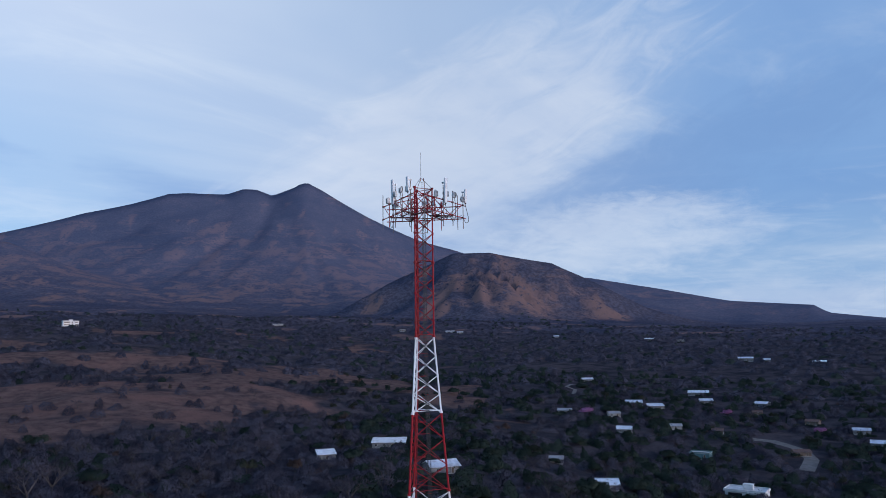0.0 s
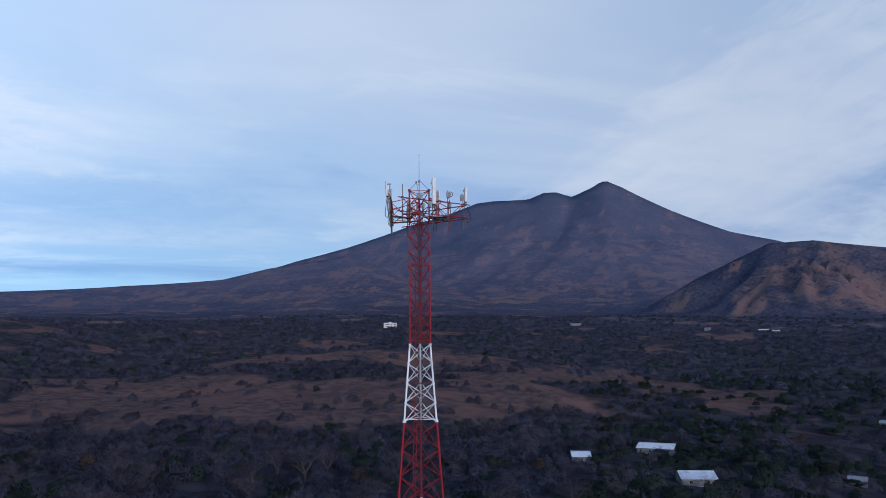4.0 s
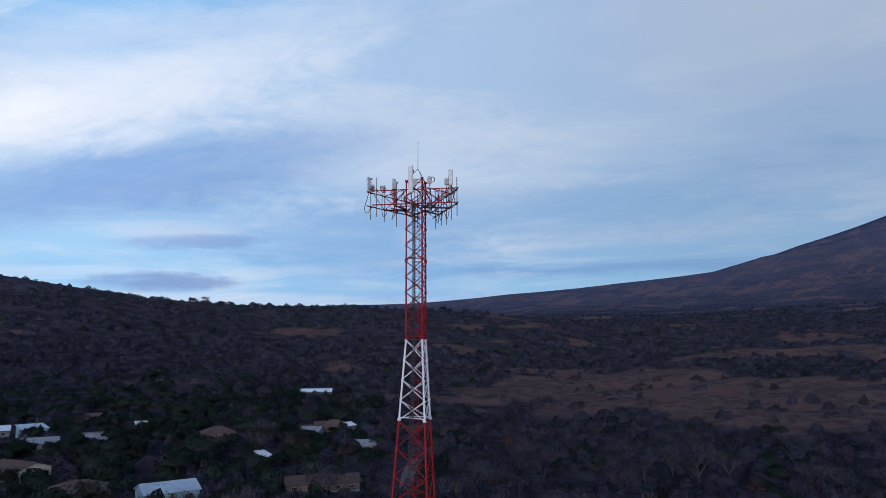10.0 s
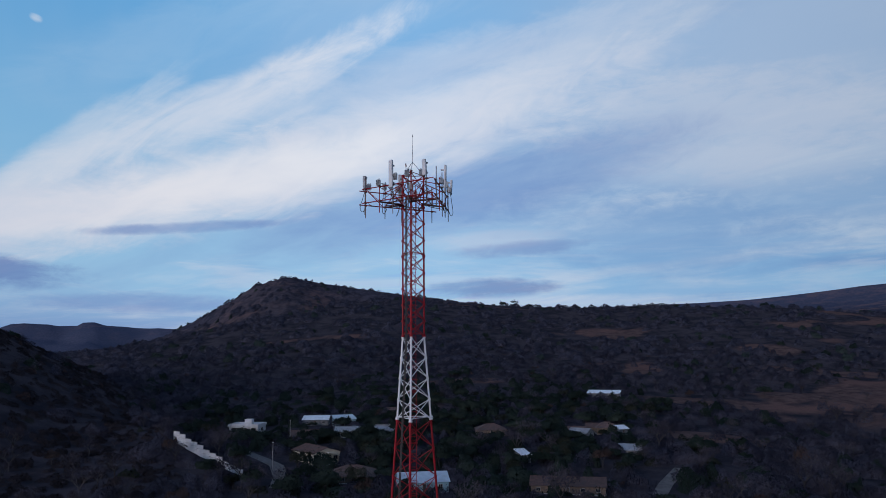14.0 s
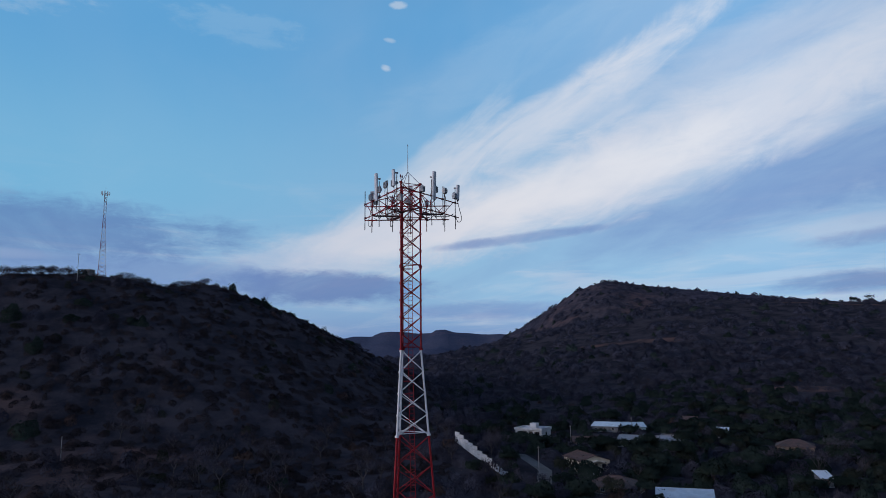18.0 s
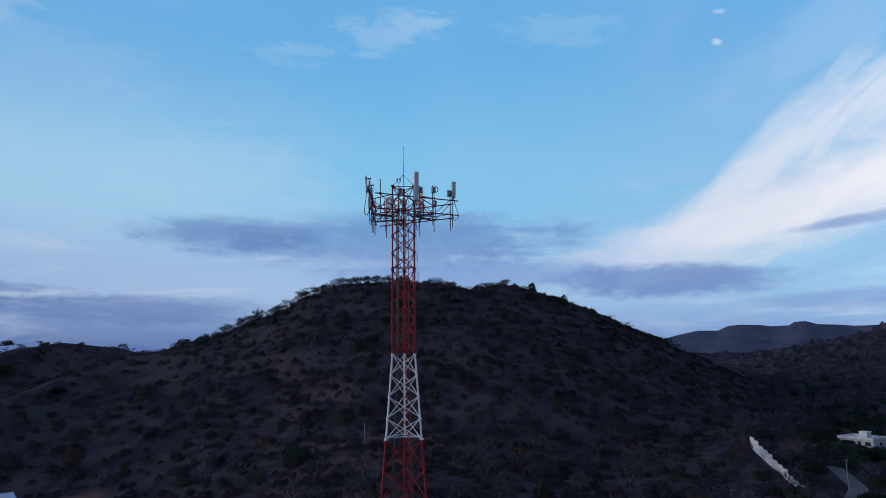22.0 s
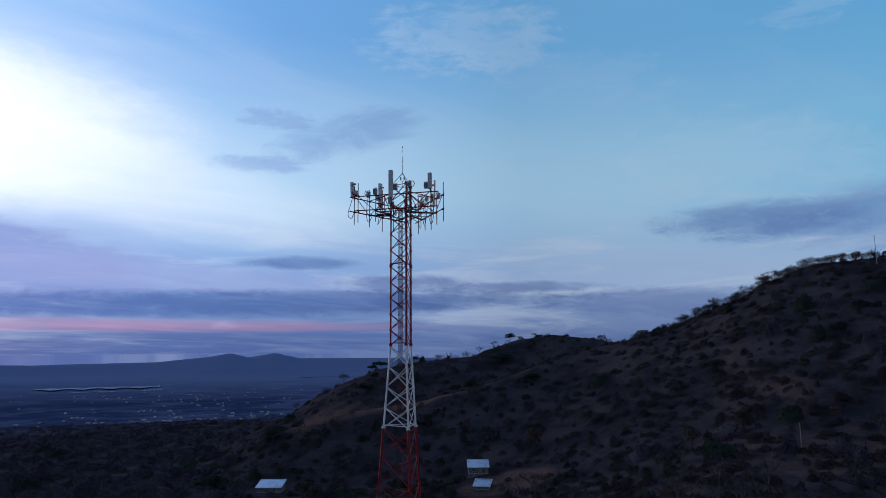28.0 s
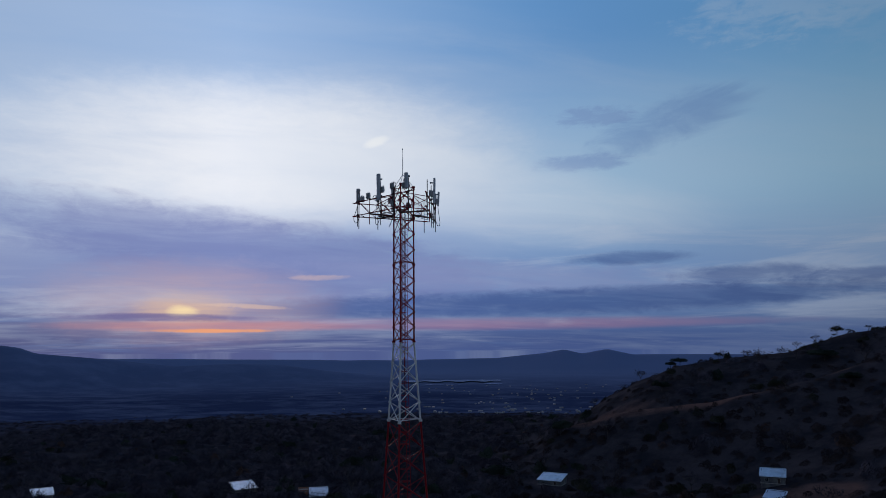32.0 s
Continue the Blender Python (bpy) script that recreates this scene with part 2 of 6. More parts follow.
CLOUDS = (
    # the bright bank over the cone and the grey one beside it
    (-4, 17, 15, 6, (214, 219, 236), 0.55, -0.35, 0.9, 1.0), (-22, 14, 14, 3.0, (118, 152, 204), 0.6, -0.30, 0.8, 1.0),
    (-16, 8.5, 9, 2.6, (208, 216, 236), 0.6, -0.05, 0.9, 0.9), (-27, 3.0, 8, 1.6, (196, 206, 230), 0.5, 0.0, 0.8, 0.8),
    # long pale bars over the plateau
    (43, 2.6, 12, 0.8, (204, 216, 236), 0.6, 0.05, 0.8, 0.8), (50, 5.0, 14, 0.8, (158, 200, 234), 0.55, 0.0, 0.9, 0.8),
    (56, 11, 16, 2.4, (128, 168, 216), 0.5, 0.02, 0.9, 0.9), (66, 17, 12, 3.5, (206, 212, 232), 0.55, 0.10, 0.9, 1.0),
    (88, 2.0, 15, 0.9, (138, 156, 206), 0.75, -0.03, 0.5, 0.6), (80, 3.6, 12, 0.7, (204, 212, 234), 0.5, 0.0, 0.7, 0.8),
    (72, 9, 12, 3.0, (120, 160, 212), 0.55, 0.1, 0.9, 0.9),
    # the great white sweep that climbs away from the hill, its fanned feathers and shaded underside
    (86, 12.6, 16, 2.4, (112, 146, 204), 0.75, -0.22, 0.9, 0.5), (100, 15.0, 25, 3.2, (214, 218, 236), 0.92, -0.27, 0.9, 0.75), (108, 12.8, 15, 1.9, (228, 230, 243), 0.75, -0.26, 0.9, 0.8),
    (107, 18.9, 13, 1.8, (218, 223, 240), 0.85, -0.50, 0.9, 0.9), (117, 15.0, 6, 1.5, (206, 217, 238), 0.7, -0.85, 1.0, 0.9), (86, 22.4, 16, 2.6, (204, 213, 235), 0.6, -0.20, 1.0, 0.9), (110, 23.5, 9, 2.2, (160, 196, 234), 0.4, -0.4, 1.1, 1.0),
    (121, 10.0, 7, 1.5, (206, 214, 236), 0.65, -0.18, 1.0, 0.8), (127, 7.6, 6, 0.9, (178, 196, 230), 0.5, 0.0, 0.9, 0.8),
    (108.7, 9.6, 6.5, 0.4, (112, 142, 200), 0.75, -0.10, 0.6, 0.45), (84, 9.0, 5, 0.7, (200, 206, 228), 0.5, -0.06, 0.8, 0.7), (82, 8.2, 5, 0.6, (124, 148, 200), 0.6, -0.05, 0.7, 0.6), (84.5, 5.1, 5, 0.7, (108, 130, 186), 0.7, -0.02, 0.6, 0.6),
    # banks over the near hill
    (125, 5.7, 8, 1.3, (100, 128, 190), 0.8, 0.02, 0.5, 0.6), (112, 3.7, 7, 0.7, (116, 144, 202), 0.6, 0.0, 0.7, 0.6), (147, 9.4, 14, 2.0, (96, 130, 192), 0.75, 0.0, 0.6, 0.7), (140, 6.6, 11, 1.3, (112, 144, 204), 0.6, 0.0, 0.7, 0.6), (152, 7.6, 7, 0.4, (160, 184, 224), 0.5, 0.0, 0.8, 0.7),
    (160, 9.8, 6, 1.2, (92, 122, 184), 0.65, 0.0, 0.6, 0.7), (167, 3.8, 9, 1.0, (90, 114, 174), 0.6, 0.0, 0.6, 0.7),
    (120, 23.3, 0.4, 0.25, (214, 224, 242), 0.7, 0.2, 0.8, 1.0), (119.7, 25.4, 0.5, 0.2, (206, 220, 240), 0.5, 0.1, 0.8, 1.0), (118.9, 28.0, 0.6, 0.25, (206, 220, 240), 0.6, 0.0, 0.8, 1.0), (147, 26.0, 3.6, 1.3, (190, 212, 238), 0.34, -0.1, 1.3, 2.6), (155, 24.0, 2.4, 0.7, (170, 204, 236), 0.28, 0.0, 1.3, 2.6), (132, 25.5, 4.0, 0.8, (170, 204, 236), 0.22, 0.1, 1.3, 2.6),
    (160, 14, 9, 3, (176, 206, 236), 0.35, 0.1, 0.9, 1.0),
    # the sunset quarter
    (183, 25, 6, 2.2, (190, 210, 236), 0.4, 0.02, 1.2, 2.0), (192, 17.5, 4.6, 1.5, (108, 142, 200), 0.5, -0.2, 1.1, 1.6), (198, 18.5, 3.0, 0.8, (132, 158, 208), 0.55, 0.0, 0.7, 1.9), (200, 15.0, 3.2, 0.6, (134, 160, 210), 0.55, 0.0, 0.7, 1.3), (176, 22, 8, 1.6, (150, 190, 232), 0.35, 0.1, 0.9, 2.0),
    (226, 15.5, 17, 5.0, (248, 249, 254), 0.85, -0.04, 1.0, 0.22), (210, 13.0, 16, 2.8, (226, 234, 248), 0.6, 0.16, 1.0, 0.25),
    (226, 7.6, 18, 2.9, (122, 134, 188), 0.85, 0.13, 0.6, 0.5), (206, 6.0, 16, 1.2, (150, 160, 206), 0.6, 0.05, 0.8, 0.6),
    (196, 7.2, 4.5, 0.5, (84, 110, 168), 0.75, 0.0, 0.5, 0.5), (187, 5.6, 5.5, 0.7, (84, 110, 168), 0.7, 0.0, 0.5, 0.6), (178, 5.2, 6, 0.45, (88, 114, 172), 0.7, 0.0, 0.5, 0.5),
    (200, 3.9, 24, 0.95, (72, 98, 158), 0.85, -0.015, 0.6, 0.5), (208, 2.2, 19, 0.42, (176, 132, 164), 0.6, 0.004, 1.0, 0.22),
    (231, 3.9, 8.5, 2.6, (206, 176, 180), 0.55, 0.0, 1.2, 0.3), (231.2, 3.4, 3.0, 1.1, (236, 196, 160), 0.6, 0.0, 1.2, 0.5), (231.4, 3.2, 0.9, 0.4, (255, 228, 180), 0.95, 0.0, 1.0, 0.7), (230.0, 2.6, 2.2, 0.14, (250, 200, 150), 0.6, 0.02, 0.9, 0.9), (229, 2.1, 9, 0.36, (206, 140, 142), 0.65, 0.0, 1.0, 0.3),
    (233, 2.75, 7, 0.28, (104, 100, 156), 0.8, 0.01, 0.5, 0.6), (227, 3.7, 3, 0.14, (240, 204, 176), 0.5, 0.05, 0.9, 1.0), (221, 6.0, 1.8, 0.2, (220, 190, 186), 0.5, -0.03, 0.9, 1.2), (229, 1.75, 4, 0.14, (255, 170, 110), 0.8, 0.0, 0.7, 0.6),
    (216.5, 17.0, 0.9, 0.35, (255, 255, 255), 0.7, -0.3, 0.8, 0.7),
)
for az, el, wide, high, colour, strength, tilt, edge, ragged in CLOUDS:
    sky = cloud(sky, az, el, wide, high, colour, strength, tilt, edge, ragged)
# brightness and tint of the evening light round the compass, as a share of 4
GAIN = ((-70, 1.0, 0.95, 1.0, 1.0), (0, 1.0, 0.95, 1.0, 1.0), (40, 1.18, 0.95, 1.0, 1.0), (60, 1.38, 0.96, 1.0, 0.99), (90, 1.68, 0.98, 1.0, 0.96), (120, 1.54, 1.03, 1.0, 0.94), (150, 1.50, 1.02, 1.0, 0.95),
        (178, 1.36, 0.98, 1.0, 1.0), (203, 1.92, 0.95, 1.0, 1.03), (228, 2.5, 1.0, 1.0, 1.0), (262, 2.0, 0.98, 1.0, 1.0), (289, 1.0, 0.95, 1.0, 1.0))
gain = N.ramp(AZ01, [((a + 70) / 360, (g * r / 4, g * gr / 4, g * b / 4, 1)) for a, g, r, gr, b in GAIN], "LINEAR")
sky = N.mix(1.0, N.mix(1.0, sky, gain, "MULTIPLY"), (4, 4, 4, 1), "MULTIPLY")
back = tree.nodes.new("ShaderNodeBackground")
tree.links.new(sky, back.inputs["Color"])
back.inputs["Strength"].default_value = 1.0
out = tree.nodes.new("ShaderNodeOutputWorld")
tree.links.new(back.outputs[0], out.inputs["Surface"])

# the last of the sun, low behind the evening clouds
sun = new("sun", bpy.data.lights.new("sun", "SUN"))
sun.data.energy, sun.data.angle, sun.data.color = 2.3, radians(30), (1.0, 0.86, 0.84)
sun.matrix_world = look((math.sin(radians(128.5)) * 900, -math.cos(radians(51.5)) * 900, 130), (0, 0, 0))

# ---------------------------------------------------------------- the lie of the land


def polar(az, d):
    """A place by its compass angle, counted to the left from the y axis, and its distance from the tower."""
    return -math.sin(radians(az)) * d, math.cos(radians(az)) * d


def grain(x, y, seed=0):
    """Smooth value noise, -1 to 1."""
    x, y = np.asarray(x, float) + seed * 17.31, np.asarray(y, float) - seed * 9.77
    xi, yi = np.floor(x), np.floor(y)
    u, v = x - xi, y - yi
    u, v = u * u * (3 - 2 * u), v * v * (3 - 2 * v)

    def knot(a, b):
        h = np.sin(a * 127.1 + b * 311.7 + seed * 74.7) * 43758.5453
        return (h - np.floor(h)) * 2 - 1

    return (knot(xi, yi) * (1 - u) + knot(xi + 1, yi) * u) * (1 - v) + (knot(xi, yi + 1) * (1 - u) + knot(xi + 1, yi + 1) * u) * v


def fractal(x, y, size, octaves=4, seed=0):
    total, amount = 0.0, 1.0
    for i in range(octaves):
        total = total + amount * grain(x / size, y / size, seed + i)
        size, amount = size / 2.1, amount * 0.5
    return total


RINGS = (0, 150, 300, 600, 1000, 1600, 3000, 4850)
# how the ground lies along the compass: heights at the ring distances
LIE = {
    -80: (-9, -24, -36, -26, -8, 30, 80, 60), -30: (-9, -24, -38, -12, 14, 45, 105, 90), 0: (-9, -14, -17, -3, 34, 95, 150, 150),
    30: (-9, -13, -10, 20, 66, 110, 200, 250), 48: (-9, -13, -8, 12, 60, 100, 180, 200), 66: (-9, -11, -2, 16, 70, 90, 160, 180),
    88: (-9, -10, -2, 20, 70, 70, 60, 100), 105: (-9, -9, -5, 12, 30, 20, 0, 0), 122: (-9, -8, 2, 14, 26, 26, 0, 0),
    150: (-9, -4, 10, 10, 0, -20, -60, -60), 180: (-9, -20, -27, -8, -40, -80, -120, -110), 200: (-9, -20, -26, -36, -66, -104, -124, -118),
    235: (-9, -18, -27, -36, -64, -104, -122, -116), 280: (-9, -20, -30, -26, -8, 30, 80, 60),
}
# crests: compass angle, distance, height
VOLCANO = ((44, 4300, 400), (40, 4300, 466), (35, 4300, 585), (31.3, 4300, 664), (26, 4300, 806), (23, 4300, 872), (20.2, 4300, 950), (18.8, 4300, 962), (15.9, 4300, 966), (14.6, 4300, 1004), (13.6, 4300, 1005), (12.3, 4300, 970), (10.6, 4300, 1024),
           (9.9, 4300, 1056), (9.4, 4300, 1056), (8.3, 4300, 1014), (6.6, 4300, 936), (4.5, 4300, 846), (0.3, 4300, 697), (-2.8, 4300, 630), (-8, 4300, 500))
CONE = ((4.5, 2310, 205), (2.7, 2310, 248), (-0.7, 2310, 312), (-2.6, 2310, 346), (-5.7, 2310, 346), (-7.5, 2310, 330), (-10.8, 2310, 305), (-14, 2310, 242), (-18.6, 2310, 140), (-22, 2310, 90))
FAR_NORTH = ((-8, 3500, 380), (-13.7, 3500, 361), (-18.9, 3500, 298), (-24.3, 3500, 224), (-30, 3500, 191), (-31, 3500, 149), (-34.4, 3500, 113), (-45, 3500, 105))
LONG_SLOPE = ((31, 3400, 500), (37.4, 3400, 430), (41, 3400, 372), (48, 3400, 333), (57, 3400, 289), (64.5, 3400, 247), (76, 3400, 234), (88, 3400, 200))
EAST_HILL = ((112.5, 1375, 36), (109, 1375, 84), (106, 1375, 127), (103.9, 1375, 160), (101.5, 1375, 177), (97.8, 1375, 163), (93, 1375, 147), (87.6, 1375, 129), (82, 1375, 105))
EAST_RIDGE = ((93, 930, 100), (87.5, 930, 95), (80.9, 930, 88), (74, 930, 84), (68, 930, 84), (61, 930, 78))
FAR_EAST = ((130, 4000, 60), (124, 4000, 136), (122.6, 4000, 158), (121.2, 4000, 160), (120.4, 4000, 188), (119.6, 4000, 192), (118.2, 4000, 186), (117.4, 4000, 174), (116.2, 4000, 174), (115.8, 4000, 193), (115.1, 4000, 194), (114.4, 4000, 176), (112, 4000, 166), (104, 4000, 160))
MAST_HILL = ((123.5, 600, 24), (126.4, 510, 44), (129.4, 430, 56), (131.5, 400, 62.5), (133.6, 380, 66.5), (136.5, 355, 70.5), (139.8, 340, 67), (142.4, 337, 70), (146, 338, 71.5), (151.4, 335, 70),
             (154.9, 330, 62.5), (157.9, 330, 53), (163, 330, 42), (167.5, 335, 34))
KNOLL = ((117, 240, 2), (113.4, 207, -1), (110.8, 190, -5))
WEST_RIDGE = ((167.5, 400, 33), (171, 410, 38), (174, 417, 40.5), (176.5, 415, 38), (179.3, 400, 32), (181.2, 395, 27), (186, 390, 24), (189.5, 385, 20), (192.3, 390, 13), (195, 395, 4), (198, 400, -9), (202, 405, -24))
SPUR = ((172, 330, 27), (178.5, 300, 15), (182.6, 295, 10), (187, 295, 5), (193, 297, 1), (198, 300, -6), (202, 310, -18))
PLAIN_HILLS = ((252, 3600, 100), (243.5, 3600, 74), (242.4, 3600, 64), (241.3, 3600, 37), (236.3, 3600, 4), (232, 3600, -32), (227.4, 3600, -22), (223.9, 3600, -34), (219, 3600, -86))
FAR_WEST = ((240, 4700, 10), (214.9, 4700, -32), (206.6, 4700, -20), (203, 4700, 12), (201.2, 4700, 38), (199.8, 4700, 8), (197.8, 4700, 36), (195.8, 4700, -2), (180, 4700, -10))


def crest_line(x, y, crest):
    """Distance from a crest and the crest's height there."""
    pts = [(*polar(a, d), z) for a, d, z in crest]
    away, high = [], []
    for (ax, ay, az), (bx, by, bz) in zip(pts, pts[1:]):
        ux, uy = bx - ax, by - ay
        t = np.clip(((x - ax) * ux + (y - ay) * uy) / (ux * ux + uy * uy), 0, 1)
        away.append(np.hypot(x - ax - t * ux, y - ay - t * uy)), high.append(az + t * (bz - az))
    away, high = np.array(away), np.array(high)
    best = away.min(0)
    share = np.exp(-(away - best) / (0.10 * best + 3.0))
    return best, (share * high).sum(0) / share.sum(0)


def knolls(x, y):
    """Rounded rises, -1 to 1, on the slopes below the volcano."""
    return fractal(x + 25 * fractal(x, y, 160, 2, 95), y, 125, 3, 91) / 1.4


def knoll_land(d, az):
    return np.clip((d - 280) / 90, 0, 1) * np.clip((1150 - d) / 300, 0, 1) * np.clip((az + 12) / 14, 0, 1) * np.clip((66 - az) / 14, 0, 1)


def terrain(x, y):
    """The ground's height."""
    x, y = np.asarray(x, float), np.asarray(y, float)
    d, az = np.hypot(x, y), np.degrees(np.arctan2(-x, y))
    az = np.mod(az + 80, 360) - 80
    keys = sorted(LIE)
    rings = np.array([np.interp(d, RINGS, LIE[k]) for k in keys])
    i = np.clip(np.searchsorted(keys, az, "right") - 1, 0, len(keys) - 2)
    k = np.array(keys, float)
    u = (az - k[i]) / (k[i + 1] - k[i])
    u = u * u * (3 - 2 * u)
    pick = lambda j: np.take_along_axis(rings, j[None], 0)[0]
    h = pick(i) * (1 - u) + pick(i + 1) * u
    plain = np.clip((d - 900) / 500, 0, 1) * np.clip((az - 175) / 10, 0, 1) * np.clip((262 - az) / 20, 0, 1)
    h = h + fractal(x, y, 130, 4, 3) * np.clip((d - 60) / 260, 0, 1) * 3.2 + fractal(x, y, 420, 3, 8) * np.clip((d - 350) / 900, 0, 1) * 9 * (1 - 0.9 * plain)
    h = h + 7.5 * knolls(x, y) * knoll_land(d, az) * (1 - 0.8 * np.exp(-((x + 471) ** 2 + (y - 899) ** 2) / 8000))
    soft = 3.0 + 0.012 * d

    def blend(h, g):
        m = np.maximum(h, g)
        return m + soft * np.log1p(np.exp(-np.abs(h - g) / soft)) * np.clip(1 - np.abs(h - g) / (4 * soft), 0, 1) * 0.5

    def spurs(peak, size, seed):
        """0 on the spurs that run down from a summit, 1 in the ravines between."""
        px, py = polar(*peak)
        ang, far = np.arctan2(y - py, x - px) * 5 + fractal(x, y, size, 2, seed + 5) * 0.35, np.hypot(x - px, y - py) / size
        return np.abs(fractal(ang, far * 0.35, 1.0, 3, seed))

    bend = fractal(x, y, 500, 2, 33) * 160
    gully = 1 - np.abs(fractal(x + bend, y - bend, 310, 4, 21))
    for crest, slope, round_top, rough in ((CONE, 0.50, 25, 34), (FAR_NORTH, 0.30, 60, 24), (EAST_HILL, 0.40, 40, 14), (EAST_RIDGE, 0.22, 45, 6), (FAR_EAST, 0.28, 22, 60), (MAST_HILL, 0.52, 14, 5),
                                           (WEST_RIDGE, 0.42, 14, 4), (SPUR, 0.50, 8, 3), (KNOLL, 0.35, 5, 1), (PLAIN_HILLS, 0.22, 60, 20), (FAR_WEST, 0.3, 60, 10)):
        s, z = crest_line(x, y, crest)
        g = z - slope * (np.sqrt(s * s + round_top * round_top) - round_top) - rough * (1 - gully) * np.clip(s / 120, 0, 1) * np.clip(1.6 - s / 600, 0, 1)
        if crest is CONE:
            g = g - 40 * spurs((-3.5, 2310), 300, 51) * np.clip(s / 160, 0, 1) * np.clip(1.5 - s / 500, 0, 1)
        h = np.where(g > h - 4 * soft, blend(h, g), h)
    for crest, reach, floor, rough in ((VOLCANO, 1400, -150, 26), (LONG_SLOPE, 1500, -150, 10)):
        s, z = crest_line(x, y, crest)
        g = floor + (z - floor) * np.exp(-s / reach) - rough * (1 - gully) * np.clip(s / 400, 0, 1) * np.exp(-s / 1400)
        if crest is VOLCANO:
            g = g - 75 * spurs((11.5, 4450), 800, 52) * np.clip(s / 500, 0, 1) * np.exp(-s / 1300)
        h = np.where(g > h - 4 * soft, blend(h, g), h)
    return h

# ---------------------------------------------------------------- materials


def material(name, low, high, scale=1.0, rough=0.85, metal=0.0, bump=0.0, bump_scale=None, blotch=None, random_amount=0.0, detail=5.0):
    """A surface of two tones mixed by noise, with an optional large blotch colour, relief and variation from piece to piece."""
    m = bpy.data.materials.new(name)
    m.use_nodes = True
    t = m.node_tree
    n = Nodes(t)
    shader = t.nodes["Principled BSDF"]
    co = t.nodes.new("ShaderNodeTexCoord").outputs["Object"]
    fac = n.step(n.noise(co, scale, detail, 0.6), 0.35, 0.65)
    colour = n.mix(fac, (*low, 1), (*high, 1))
    if blotch:
        tone, size, amount = blotch
        colour = n.mix(n.math("MULTIPLY", n.step(n.noise(co, size, 3.0, 0.5), 0.48, 0.66), amount), colour, (*tone, 1))
    if random_amount:
        hue = t.nodes.new("ShaderNodeHueSaturation")
        info = t.nodes.new("ShaderNodeObjectInfo")
        n.put(hue.inputs["Value"], n.math("ADD", n.math("MULTIPLY", info.outputs["Random"], 2 * random_amount), 1 - random_amount))
        n.put(hue.inputs["Color"], colour)
        colour = hue.outputs[0]
    n.put(shader.inputs["Base Color"], colour)
    shader.inputs["Roughness"].default_value, shader.inputs["Metallic"].default_value = rough, metal
    if bump:
        b = t.nodes.new("ShaderNodeBump")
        b.inputs["Strength"].default_value = bump
        n.put(b.inputs["Height"], n.noise(co, bump_scale or scale * 4, 4.0))
        n.put(shader.inputs["Normal"], b.outputs[0])
    return m


def island_material(name, low, high, rough=0.9, spread=0.15, gaps=0.50, fine=3.6):
    """Leaves and twigs: the tone varies from leaf to leaf and over the stand."""
    m = bpy.data.materials.new(name)
    m.use_nodes = True
    t = m.node_tree
    n = Nodes(t)
    shader = t.nodes["Principled BSDF"]
    geo = t.nodes.new("ShaderNodeNewGeometry")
    info = t.nodes.new("ShaderNodeObjectInfo")
    stand = n.step(n.noise(geo.outputs["Position"], 0.11, 3.0, 0.6), 0.40, 0.60)
    fac = n.math("ADD", n.math("MULTIPLY", geo.outputs["Random Per Island"], spread), n.math("ADD", n.math("MULTIPLY", stand, (1 - spread) * 0.75), n.math("MULTIPLY", info.outputs["Random"], (1 - spread) * 0.25)))
    speck = n.noise(geo.outputs["Position"], 1.1, 5.0, 0.7)
    fac = n.math("ADD", fac, n.math("MULTIPLY", n.math("SUBTRACT", speck, 0.5), 1.0), clamp=True)
    n.put(shader.inputs["Base Color"], n.mix(fac, (*low, 1), (*high, 1)))
    shader.inputs["Roughness"].default_value = rough
    shader.inputs["Specular IOR Level"].default_value = 0.0
    b = t.nodes.new("ShaderNodeBump")
    b.inputs["Strength"].default_value, b.inputs["Distance"].default_value = 0.5, 0.25
    n.put(b.inputs["Height"], n.noise(geo.outputs["Position"], 2.2, 4.0, 0.7))
    n.put(shader.inputs["Normal"], b.outputs[0])
    if gaps:
        # light passes between the twigs; they run upwards more than across
        rise = t.nodes.new("ShaderNodeMapping")
        rise.inputs["Scale"].default_value = (fine, fine, fine * 0.55)
        t.links.new(geo.outputs["Position"], rise.inputs[0])
        n.put(shader.inputs["Alpha"], n.math("GREATER_THAN", n.noise(rise.outputs[0], 1.0, 2.0, 0.6), gaps))
    return m


